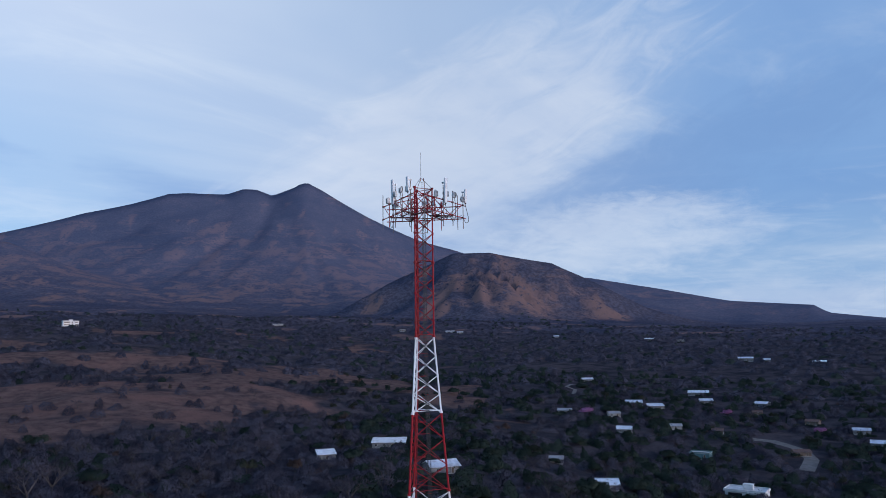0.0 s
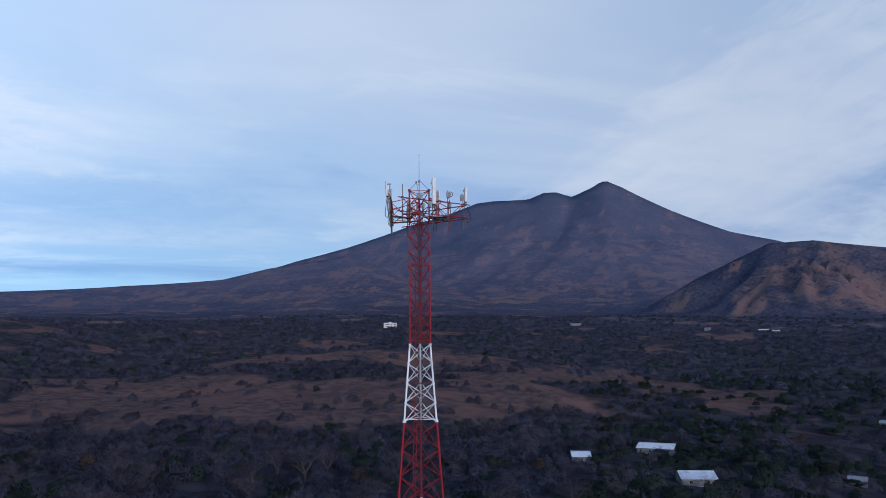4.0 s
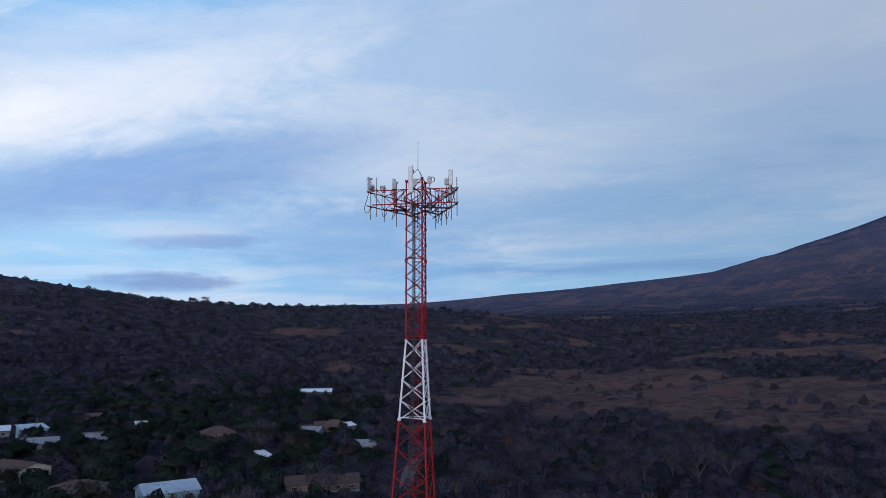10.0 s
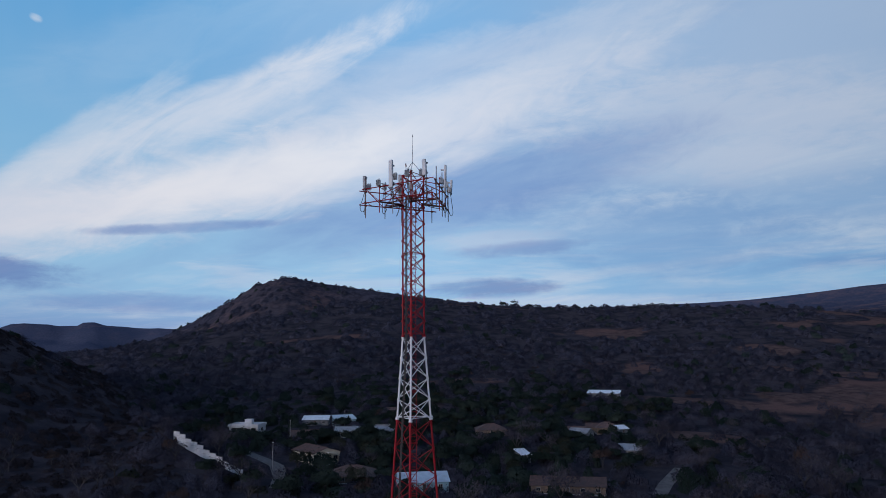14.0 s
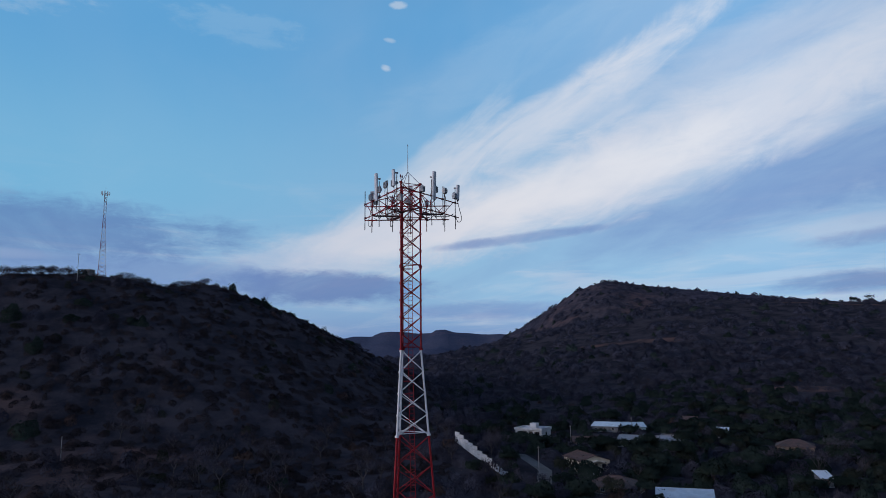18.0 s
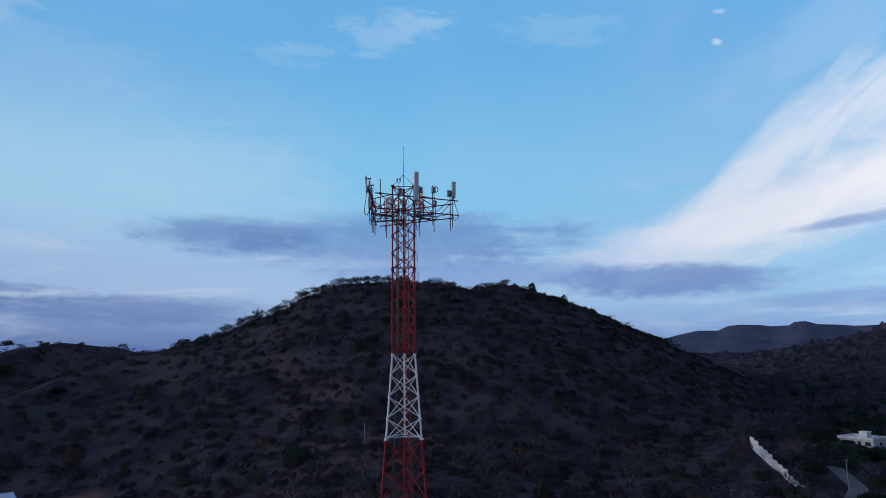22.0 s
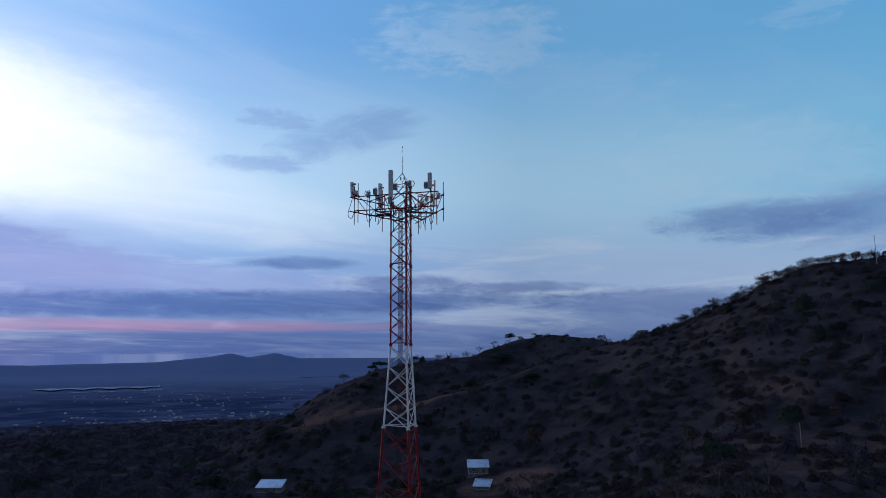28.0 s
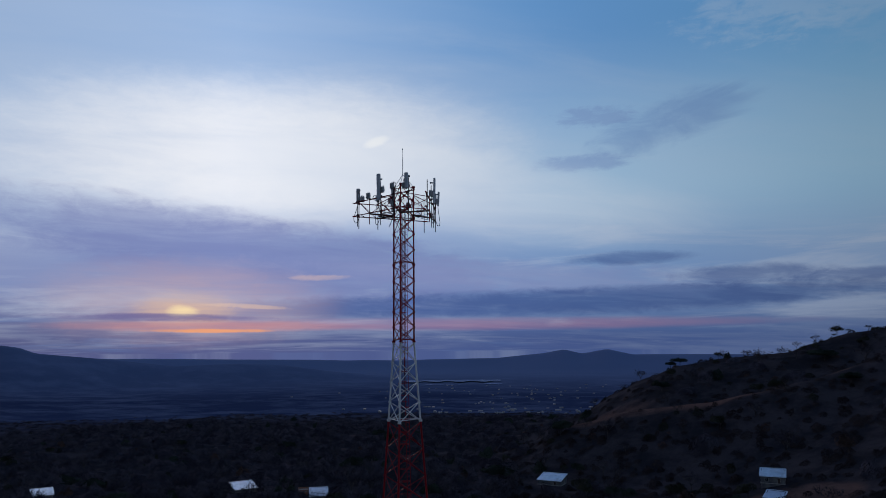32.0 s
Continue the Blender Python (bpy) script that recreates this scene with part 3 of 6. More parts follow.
def ground_material():
    """Dry grass and reddish soil under leafless scrub; paler fields on the far slopes; distance haze painted as blue
    into the far slopes and the plain.
    """
    m = bpy.data.materials.new("dry_hillside")
    m.use_nodes = True
    t = m.node_tree
    n = Nodes(t)
    shader = t.nodes["Principled BSDF"]
    co = t.nodes.new("ShaderNodeTexCoord").outputs["Object"]
    cover = t.nodes.new("ShaderNodeAttribute")
    cover.attribute_name = "cover"
    open_ground, far, plain = (lambda s: s.outputs)(t.nodes.new("ShaderNodeSeparateColor"))
    t.links.new(cover.outputs["Color"], t.nodes[-1].inputs[0])
    clump = n.noise(co, 0.05, 8.0, 0.68)
    tuft = n.noise(co, 0.16, 8.0, 0.72)
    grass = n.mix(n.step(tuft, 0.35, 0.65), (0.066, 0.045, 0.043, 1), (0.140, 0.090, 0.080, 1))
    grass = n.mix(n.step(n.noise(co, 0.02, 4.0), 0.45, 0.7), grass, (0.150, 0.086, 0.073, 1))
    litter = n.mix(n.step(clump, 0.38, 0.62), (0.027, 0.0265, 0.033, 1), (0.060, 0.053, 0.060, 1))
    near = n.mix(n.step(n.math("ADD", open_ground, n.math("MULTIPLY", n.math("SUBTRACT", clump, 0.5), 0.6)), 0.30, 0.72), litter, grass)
    near = n.mix(n.math("MULTIPLY", n.step(n.noise(co, 0.32, 5.0, 0.7), 0.54, 0.66), 0.55), near, (0.040, 0.036, 0.036, 1))
    # far woods are blue-grey from the start: some distance haze in the base colour
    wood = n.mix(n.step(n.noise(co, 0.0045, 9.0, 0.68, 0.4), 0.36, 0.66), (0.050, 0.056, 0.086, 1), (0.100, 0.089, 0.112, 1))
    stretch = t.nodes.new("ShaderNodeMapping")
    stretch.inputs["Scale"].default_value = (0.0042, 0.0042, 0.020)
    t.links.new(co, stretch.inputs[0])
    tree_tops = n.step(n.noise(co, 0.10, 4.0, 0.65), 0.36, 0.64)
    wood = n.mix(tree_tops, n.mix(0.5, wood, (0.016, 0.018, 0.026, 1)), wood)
    field = n.math("MULTIPLY", n.step(n.noise(stretch.outputs[0], 1.0, 9.0, 0.72, 0.8), 0.46, 0.63), 0.95)
    bare = n.math("MULTIPLY", n.math("MULTIPLY", field, n.step(clump, 0.36, 0.5)), n.step(open_ground, 0.1, 0.5))
    bare = n.math("MAXIMUM", bare, n.math("MULTIPLY", n.step(n.math("ADD", open_ground, n.math("MULTIPLY", n.math("SUBTRACT", clump, 0.5), 0.5)), 0.45, 0.9), 0.85))
    bare = n.math("MULTIPLY", bare, n.step(n.noise(co, 0.045, 5.0, 0.7), 0.63, 0.54))
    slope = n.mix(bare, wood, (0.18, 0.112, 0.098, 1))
    # haze over the far slopes, mixed into their colour by the cover alpha
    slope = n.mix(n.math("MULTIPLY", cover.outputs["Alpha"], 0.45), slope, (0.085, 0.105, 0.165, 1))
    # the plain's blue, palest farthest out, is haze put into its colour
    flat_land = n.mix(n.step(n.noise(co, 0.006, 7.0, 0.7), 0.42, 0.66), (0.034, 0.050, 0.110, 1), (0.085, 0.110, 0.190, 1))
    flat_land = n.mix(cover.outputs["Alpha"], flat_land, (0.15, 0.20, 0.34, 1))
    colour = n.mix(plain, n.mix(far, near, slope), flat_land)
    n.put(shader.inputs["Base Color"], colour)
    shader.inputs["Roughness"].default_value = 0.95
    shader.inputs["Specular IOR Level"].default_value = 0.0
    b = t.nodes.new("ShaderNodeBump")
    b.inputs["Strength"].default_value, b.inputs["Distance"].default_value = 0.7, 3.0
    n.put(b.inputs["Height"], n.noise(co, 0.05, 8.0, 0.7))
    n.put(shader.inputs["Normal"], b.outputs[0])
    return m


RED = material("red_tower_paint", (0.22, 0.006, 0.013), (0.31, 0.010, 0.018), 1.6, 0.55, 0.0, blotch=((0.19, 0.022, 0.020), 0.5, 0.5))
RED.node_tree.nodes["Principled BSDF"].inputs["Specular IOR Level"].default_value = 0.25
WHITE = material("white_tower_paint", (0.66, 0.66, 0.67), (0.80, 0.80, 0.80), 1.4, 0.45, 0.0, blotch=((0.52, 0.50, 0.48), 0.5, 0.4))
STEEL = material("galvanised_steel", (0.25, 0.26, 0.28), (0.38, 0.39, 0.41), 3.0, 0.5, 0.6)
DARK_STEEL = material("weathered_dark_steel", (0.10, 0.035, 0.035), (0.17, 0.05, 0.045), 2.0, 0.55, 0.2)
RUBBER = material("black_cable_jacket", (0.012, 0.012, 0.014), (0.022, 0.022, 0.024), 3.0, 0.6)
RADOME = material("pale_grey_radome", (0.58, 0.60, 0.62), (0.68, 0.69, 0.70), 1.2, 0.5, blotch=((0.5, 0.5, 0.5), 0.8, 0.3))
CASING = material("grey_cast_casing", (0.34, 0.36, 0.38), (0.44, 0.45, 0.46), 4.0, 0.5, 0.1)
GROUND = ground_material()


# ---------------------------------------------------------------- building helpers


class Geo:
    """Gathers simple solids into one mesh."""

    def __init__(self):
        self.v, self.f = [], []

    def ring_solid(self, rings, caps=True):
        base, n = len(self.v), len(rings[0])
        for r in rings:
            self.v += [tuple(p) for p in r]
        for k in range(len(rings) - 1):
            a, b = base + k * n, base + (k + 1) * n
            self.f += [(a + i, a + (i + 1) % n, b + (i + 1) % n, b + i) for i in range(n)]
        if caps:
            self.f.append(tuple(base + i for i in reversed(range(n))))
            self.f.append(tuple(base + (len(rings) - 1) * n + i for i in range(n)))
        return self

    def tube(self, a, b, r, r2=None, n=6):
        a, b = Vector(a), Vector(b)
        q = (b - a).to_track_quat("Z", "Y").to_matrix()
        circle = [Vector((math.cos(2 * math.pi * i / n), math.sin(2 * math.pi * i / n), 0)) for i in range(n)]
        return self.ring_solid([[a + q @ (c * r) for c in circle], [b + q @ (c * (r if r2 is None else r2)) for c in circle]])

    def hose(self, pts, r, n=6):
        pts = [Vector(p) for p in pts]
        rings = []
        for k, p in enumerate(pts):
            way = pts[min(k + 1, len(pts) - 1)] - pts[max(k - 1, 0)]
            q = way.to_track_quat("Z", "Y").to_matrix()
            rings.append([p + q @ Vector((math.cos(2 * math.pi * i / n) * r, math.sin(2 * math.pi * i / n) * r, 0)) for i in range(n)])
        return self.ring_solid(rings)

    def path(self, pts, r, n=5):
        for a, b in zip(pts, pts[1:]):
            self.tube(a, b, r, n=n)
        return self

    def box(self, centre, size, turn=0.0, bevel=0.0):
        c, s = math.cos(turn), math.sin(turn)
        hx, hy, hz = (v / 2 for v in size)
        k = bevel
        if k:
            flat = [(-hx + k, -hy), (hx - k, -hy), (hx, -hy + k), (hx, hy - k), (hx - k, hy), (-hx + k, hy), (-hx, hy - k), (-hx, -hy + k)]
            levels = [(-hz, 1 - k / max(hx, hy)), (-hz + k, 1), (hz - k, 1), (hz, 1 - k / max(hx, hy))]
        else:
            flat, levels = [(-hx, -hy), (hx, -hy), (hx, hy), (-hx, hy)], [(-hz, 1), (hz, 1)]
        return self.ring_solid([[(centre[0] + (x * c - y * s) * m, centre[1] + (x * s + y * c) * m, centre[2] + z) for x, y in flat] for z, m in levels])

    def face(self, *pts):
        base = len(self.v)
        self.v += [tuple(p) for p in pts]
        self.f.append(tuple(range(base, base + len(pts))))
        return self

    def mesh(self, name, *mats):
        me = bpy.data.meshes.new(name)
        me.from_pydata(self.v, [], self.f)
        for m in mats:
            me.materials.append(m)
        return me


def part(name, geo, mat, parent, label=""):
    """One mesh object under a thing or under a part."""
    ob = new(name, geo if isinstance(geo, bpy.types.Mesh) else geo.mesh(name, mat))
    ob.parent = parent
    return tagged(ob, label)


def thing(name, at, label, category, group="", turn=0.0):
    ob = new(name)
    ob.matrix_basis = pose(*at, 0, 0, turn)
    ob.empty_display_size = 0.2
    return tagged(ob, label, category, group)


# ---------------------------------------------------------------- the ground

# openings in the scrub: compass angle, distance, half-width, half-depth in metres
MEADOWS = ((46, 432, 105, 115), (34, 392, 110, 88), (25, 384, 80, 66), (18, 388, 40, 24), (41, 700, 70, 15), (184, 312, 60, 12), (36, 625, 75, 32), (25, 610, 75, 45), (16.5, 452, 55, 30), (11, 424, 52, 42), (24, 945, 75, 26), (-2.6, 462, 40, 26), (-8.8, 380, 30, 10), (20, 531, 46, 20), (61.5, 640, 36, 26),
           (56, 560, 80, 18), (61, 380, 80, 24), (88.5, 430, 50, 15), (99.6, 650, 60, 20), (64, 255, 30, 14), (29, 1000, 60, 18), (-3, 560, 30, 12), (8, 640, 60, 16), (14, 760, 60, 16), (190, 303, 78, 18), (33, 800, 60, 14),
           (197, 335, 46, 34), (-14, 1700, 160, 60), (-1, 1980, 60, 200), (-7.5, 2080, 250, 230), (-14, 2150, 120, 120), (84, 880, 70, 12), (-24, 1500, 120, 30), (178, 212, 22, 10))


def openness(x, y):
    """1 where the ground is bare or grassy, 0 under scrub."""
    best = np.zeros(np.shape(x))
    for az, d, wide, deep in MEADOWS:
        cx, cy = polar(az, d)
        rx, ry = -math.sin(radians(az)), math.cos(radians(az))
        u, v = (x - cx) * ry - (y - cy) * rx, (x - cx) * rx + (y - cy) * ry
        best = np.maximum(best, 1.25 - (u / wide) ** 2 - (v / deep) ** 2)
    d, az = np.hypot(x, y), np.degrees(np.arctan2(-x, y))
    natural = np.clip((fractal(x, y, 85, 4, 71) - 0.42) * 2.6, 0, 0.9) * np.clip((az + 14) / 10, 0, 1) * np.clip((86 - az) / 14, 0, 1) * np.clip((d - 290) / 60, 0, 1)
    natural = np.maximum(natural, np.clip((knolls(x, y) - 0.12) * 2.4, 0, 0.8) * knoll_land(d, az) * np.clip((750 - d) / 200, 0.25, 1))
    best = best + np.clip(knolls(x, y), -0.6, 0.3) * knoll_land(d, az)
    return np.clip(np.maximum(best * 0.85, natural) + fractal(x, y, 48, 5, 40) * 0.42 - 0.10, 0, 1)


def sheet():
    cols = 960
    radii = np.concatenate([[3.0], np.geomspace(20, 100, 18), np.geomspace(104, 4870, 280)])
    a = np.arange(cols) * 2 * math.pi / cols
    x, y = -np.sin(a)[None] * radii[:, None], np.cos(a)[None] * radii[:, None]
    z = terrain(x, y)
    v = np.stack([x, y, z], -1).reshape(-1, 3)
    r, c = np.meshgrid(np.arange(len(radii) - 1), np.arange(cols), indexing="ij")
    quad = np.stack([r * cols + c, r * cols + (c + 1) % cols, (r + 1) * cols + (c + 1) % cols, (r + 1) * cols + c], -1).reshape(-1, 4)[:, ::-1]
    me = bpy.data.meshes.new("ground")
    me.vertices.add(len(v)), me.loops.add(quad.size), me.polygons.add(len(quad))
    me.vertices.foreach_set("co", v.ravel())
    me.loops.foreach_set("vertex_index", quad.ravel().astype(np.int32))
    me.polygons.foreach_set("loop_start", np.arange(0, quad.size, 4, dtype=np.int32))
    me.polygons.foreach_set("use_smooth", np.ones(len(quad), bool))
    me.update(), me.validate()
    d, az = np.hypot(x, y).ravel(), np.degrees(np.arctan2(-x, y)).ravel() % 360
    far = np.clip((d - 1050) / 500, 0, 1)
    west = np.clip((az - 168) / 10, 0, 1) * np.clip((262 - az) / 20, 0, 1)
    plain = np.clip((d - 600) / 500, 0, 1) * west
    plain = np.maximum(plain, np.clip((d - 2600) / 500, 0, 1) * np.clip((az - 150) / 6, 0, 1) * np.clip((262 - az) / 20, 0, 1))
    volcano = np.clip(1.4 - np.abs(v[:, 2] - 420) / 270, 0, 1)
    open_far = np.clip(0.52 * volcano * (d > 2500) + openness(x, y).ravel(), 0, 1)
    hill = np.clip((az - 126) / 10, 0, 1) * np.clip((172 - az) / 10, 0, 1) * np.clip((330 - d) / 90, 0, 1) * np.clip((d - 60) / 60, 0, 1)
    open_far = np.maximum(open_far, np.clip(0.18 + 0.36 * fractal(x, y, 38, 4, 83).ravel(), 0, 0.6) * hill)
    bald = np.clip((az - 94) / 5, 0, 1) * np.clip((113 - az) / 4, 0, 1) * np.clip((d - 1130) / 80, 0, 1) * np.clip((1480 - d) / 60, 0, 1)
    open_far = np.maximum(open_far, np.clip(0.46 + 0.22 * fractal(x, y, 90, 4, 87).ravel(), 0, 0.7) * bald)
    # how much painted haze the ground takes on with distance, kept as cover alpha
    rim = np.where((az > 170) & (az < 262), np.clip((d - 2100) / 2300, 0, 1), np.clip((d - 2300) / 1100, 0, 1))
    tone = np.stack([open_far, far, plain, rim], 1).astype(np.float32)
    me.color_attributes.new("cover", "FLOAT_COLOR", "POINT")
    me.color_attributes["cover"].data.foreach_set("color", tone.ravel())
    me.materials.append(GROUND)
    return tagged(new("ground", me), "rolling dry hills with reddish grass, scrub and a volcano", "ground", kind="structure")


sheet()

# ---------------------------------------------------------------- the tower

LEGS = (-5.8, 114.2, 234.2)
TOP, FOOT = 42.3, -9.2


def reach(z):
    """How far the legs stand from the axis at a height."""
    return 0.92 if z >= 30 else 0.92 + (30 - z) * 0.087


def leg_at(i, z):
    a = radians(LEGS[i % 3])
    return Vector((math.cos(a) * reach(z), math.sin(a) * reach(z), z))


def paint_at(z):
    return RED if z >= 30 or int((30 - z) // 6) % 2 == 1 else WHITE


tower = thing("lattice_tower", (0, 0, 0), "red and white painted three-legged steel lattice tower", "tower")
JOINTS = (TOP, 36, 30, 24, 18, 12, 6, 0, FOOT)
for hi, lo in zip(JOINTS, JOINTS[1:]):
    paint, size = paint_at(lo + 0.1), 0.058 + (42 - hi) * 0.0011
    for i in range(3):
        part("leg", Geo().tube(leg_at(i, lo), leg_at(i, hi), size, n=10), paint, tower)
        if lo > FOOT:
            p, q = leg_at(i, lo), leg_at(i, lo + 0.2)
            part("flange", Geo().tube(p, p + (q - p) * 0.25, size + 0.075, n=10).tube(p + (q - p) * 0.3, p + (q - p) * 0.55, size + 0.075, n=10).tube(p, q, size + 0.03, n=8), paint, tower)
    steps = 5 if hi > 30 else 4 if hi > 24 else 3
    for k in range(steps):
        z0, z1 = lo + (hi - lo) * k / steps, lo + (hi - lo) * (k + 1) / steps
        thin = 0.034 if hi > 24 else 0.030
        for i in range(3):
            part("brace", Geo().tube(leg_at(i, z0 + 0.05), leg_at(i + 1, z1 - 0.05), thin, n=5), paint, tower)
            part("brace", Geo().tube(leg_at(i + 1, z0 + 0.05), leg_at(i, z1 - 0.05), thin, n=5), paint, tower)
            if k == 0:
                part("girt", Geo().tube(leg_at(i, z0 + 0.22), leg_at(i + 1, z0 + 0.22), thin, n=5), paint, tower)
            part("gusset", Geo().box(leg_at(i, z1 - 0.03), (0.16, 0.16, 0.14), radians(LEGS[i])), paint, tower)
for i in range(3):
    part("girt", Geo().tube(leg_at(i, TOP - 0.05), leg_at(i + 1, TOP - 0.05), 0.03, n=5), RED, tower)
    part("base_plate", Geo().tube(leg_at(i, FOOT - 0.1), leg_at(i, FOOT + 0.15), 0.45, n=12), STEEL, tower)

# the climbing ladder with its hoops, inside the faces
face = radians(LEGS[1] + 60)
fx, fy = math.cos(face), math.sin(face)
ladder = Geo()
for side in (-0.2, 0.2):
    ladder.path([(fx * reach(z) * 0.32 - fy * side, fy * reach(z) * 0.32 + fx * side, z) for z in (41.5, 30, FOOT + 0.3)], 0.022)
for k in range(168):
    z = FOOT + 0.5 + k * 0.3
    c = reach(z) * 0.32
    ladder.tube((fx * c - fy * 0.2, fy * c + fx * 0.2, z), (fx * c + fy * 0.2, fy * c - fx * 0.2, z), 0.012, n=4)
part("ladder", ladder, RED, tower, "red painted steel climbing ladder")
for k in range(32):
    z = 12.5 + k * 0.9
    c = reach(z) * 0.32
    ring = [(fx * (c - 0.36 + 0.36 * math.cos(t)) - fy * 0.34 * math.sin(t), fy * (c - 0.36 + 0.36 * math.cos(t)) + fx * 0.34 * math.sin(t), z) for t in [2 * math.pi * j / 12 for j in range(13)]]
    part("ladder_hoop", Geo().hose(ring, 0.016, 4), RED, tower)

# feeder cables in a flat bundle on one face
run = radians(LEGS[0] - 60)
for j in range(5):
    off = (j - 2) * 0.068 + (0.03 if j > 2 else 0.0)
    at = [(math.cos(run) * reach(z) * 0.56 - math.sin(run) * off, math.sin(run) * reach(z) * 0.56 + math.cos(run) * off, z) for z in (40.6, 36, 30, 18, FOOT + 0.5)]
    part("feeder_cable", Geo().path(at, 0.018), RUBBER, tower, "black feeder cable")
for k in range(24):
    z = 40.5 - k * 1.5
    c = reach(z) * 0.53
    part("cable_tray", Geo().box((math.cos(run) * c, math.sin(run) * c, z), (0.04, 0.36, 0.04), run), RED, tower)

# the lightning rod on its tripod
apex = Vector((0, 0, 43.25))
for i in range(3):
    part("tripod_leg", Geo().tube(leg_at(i, TOP), apex, 0.022, n=6), STEEL, tower)
    part("leg_cap", Geo().tube(leg_at(i, TOP - 0.02), leg_at(i, TOP + 0.06), 0.12, n=10), RED, tower)
rod = part("lightning_rod", Geo().tube(apex - Vector((0, 0, 0.1)), (0, 0, 44.6), 0.028, 0.022, 8).tube((0, 0, 44.6), (0, 0, 45.3), 0.018, 0.012, 8), STEEL, tower)
part("rod_tip", Geo().tube((0, 0, 45.26), (0, 0, 45.36), 0.035, n=8).tube((0, 0, 45.36), (0, 0, 45.44), 0.02, 0.002, 8), STEEL, rod)


def sector_point(turn, n, u, z):
    """A place on a sector's frame: outward, along it to the right as seen from outside, up."""
    a = radians(turn)
    return Vector((math.cos(a) * n - math.sin(a) * u, math.sin(a) * n + math.cos(a) * u, z))


SECTORS = (79.5, 205.5, 324.5)
PIPE = material("dull_dark_pipe", (0.09, 0.075, 0.078), (0.15, 0.12, 0.12), 2.0, 0.5, 0.3)
BOOM, HIGH, LOW = 2.2, 41.1, 40.02
# pipes on a frame: place along it, foot, head
PIPES = ((-2.75, 39.1, 42.1), (-1.35, 39.1, 41.6), (-0.1, 38.9, 42.3), (1.3, 39.1, 42.05), (2.9, 39.05, 42.1))
for turn in SECTORS:
    frame_part = part("sector_frame", Geo().tube(sector_point(turn, BOOM, -3.1, HIGH), sector_point(turn, BOOM, 3.45, HIGH), 0.042, n=8), RED, tower)
    part("boom", Geo().tube(sector_point(turn, BOOM, -3.1, LOW), sector_point(turn, BOOM, 3.45, LOW), 0.042, n=8), RED, frame_part)
    for side in (-1, 1):
        # heavy support arms below, lighter ones above, with struts between
        hold = min((leg_at(i, LOW) for i in range(3)), key=lambda p: (p - sector_point(turn, 1.0, side * 0.7, LOW)).length)
        a, b = hold.copy(), sector_point(turn, BOOM - 0.05, side * 1.45, LOW - 0.06)
        part("support_arm", Geo().tube(a, b, 0.085, 0.06, n=4), DARK_STEEL, frame_part)
        top = Vector((a.x, a.y, HIGH + 0.55))
        part("upper_arm", Geo().tube(top, sector_point(turn, BOOM - 0.04, side * 1.45, HIGH), 0.034, n=6), RED, frame_part)
        part("strut", Geo().tube(Vector((a.x, a.y, HIGH + 0.5)), b, 0.028, n=6), RED, frame_part)
        part("strut", Geo().tube(a, sector_point(turn, BOOM - 0.04, side * 0.75, HIGH), 0.028, n=6), RED, frame_part)
        part("strut", Geo().tube(b, sector_point(turn, BOOM, side * 2.75, HIGH), 0.026, n=6), RED, frame_part)
        part("strut", Geo().tube(sector_point(turn, BOOM * 0.62, side * 1.0, LOW), sector_point(turn, BOOM * 0.62, side * 1.0, HIGH), 0.026, n=6), RED, frame_part)
    part("crossbar", Geo().tube(sector_point(turn, BOOM * 0.62, -1.6, LOW), sector_point(turn, BOOM * 0.62, 1.6, LOW), 0.04, n=6), DARK_STEEL, frame_part)
    for u, foot, head in PIPES:
        pipe = part("mounting_pipe", Geo().tube(sector_point(turn, BOOM + 0.09, u, foot), sector_point(turn, BOOM + 0.09, u, head), 0.032, n=8), RED if u == -1.35 else PIPE, frame_part)
        for at in (HIGH, LOW):
            part("clamp", Geo().box(sector_point(turn, BOOM + 0.05, u, at), (0.16, 0.14, 0.12), radians(turn)), DARK_STEEL, pipe)


def panel_antenna(turn, u, foot, height, wide, deep, label, tip=0.0):
    at = sector_point(turn, BOOM + 0.32, u, foot)
    ob = thing("panel_antenna", at, label, "antenna", "panel antennas on the mast head", turn)
    lean = math.tan(radians(tip)) * height
    half, d = wide / 2, deep
    outline = [(-d * 0.45, -half), (d * 0.25, -half), (d * 0.5, -half * 0.7), (d * 0.55, 0), (d * 0.5, half * 0.7), (d * 0.25, half), (-d * 0.45, half)]
    rings = [[(x * m + lean * z / height, y * m, z) for x, y in outline] for z, m in ((0, 0.9), (0.03, 1), (height - 0.04, 1), (height, 0.86))]
    part("radome", Geo().ring_solid(rings), RADOME, ob)
    part("end_cap", Geo().ring_solid([[(x * 0.92, y * 0.92, z) for x, y in outline] for z in (-0.03, 0.0)]), CASING, ob)
    for z in (height * 0.18, height * 0.82):
        part("bracket", Geo().box((-d * 0.5 - 0.08, 0, z), (0.26, 0.10, 0.09)).box((-d * 0.5 - 0.2, 0, z), (0.06, 0.18, 0.12)), STEEL, ob)
    for j in (-0.06, 0.0, 0.06):
        part("connector", Geo().tube((0, j, -0.12), (0, j, 0), 0.02, n=6), RUBBER, ob)
    return ob


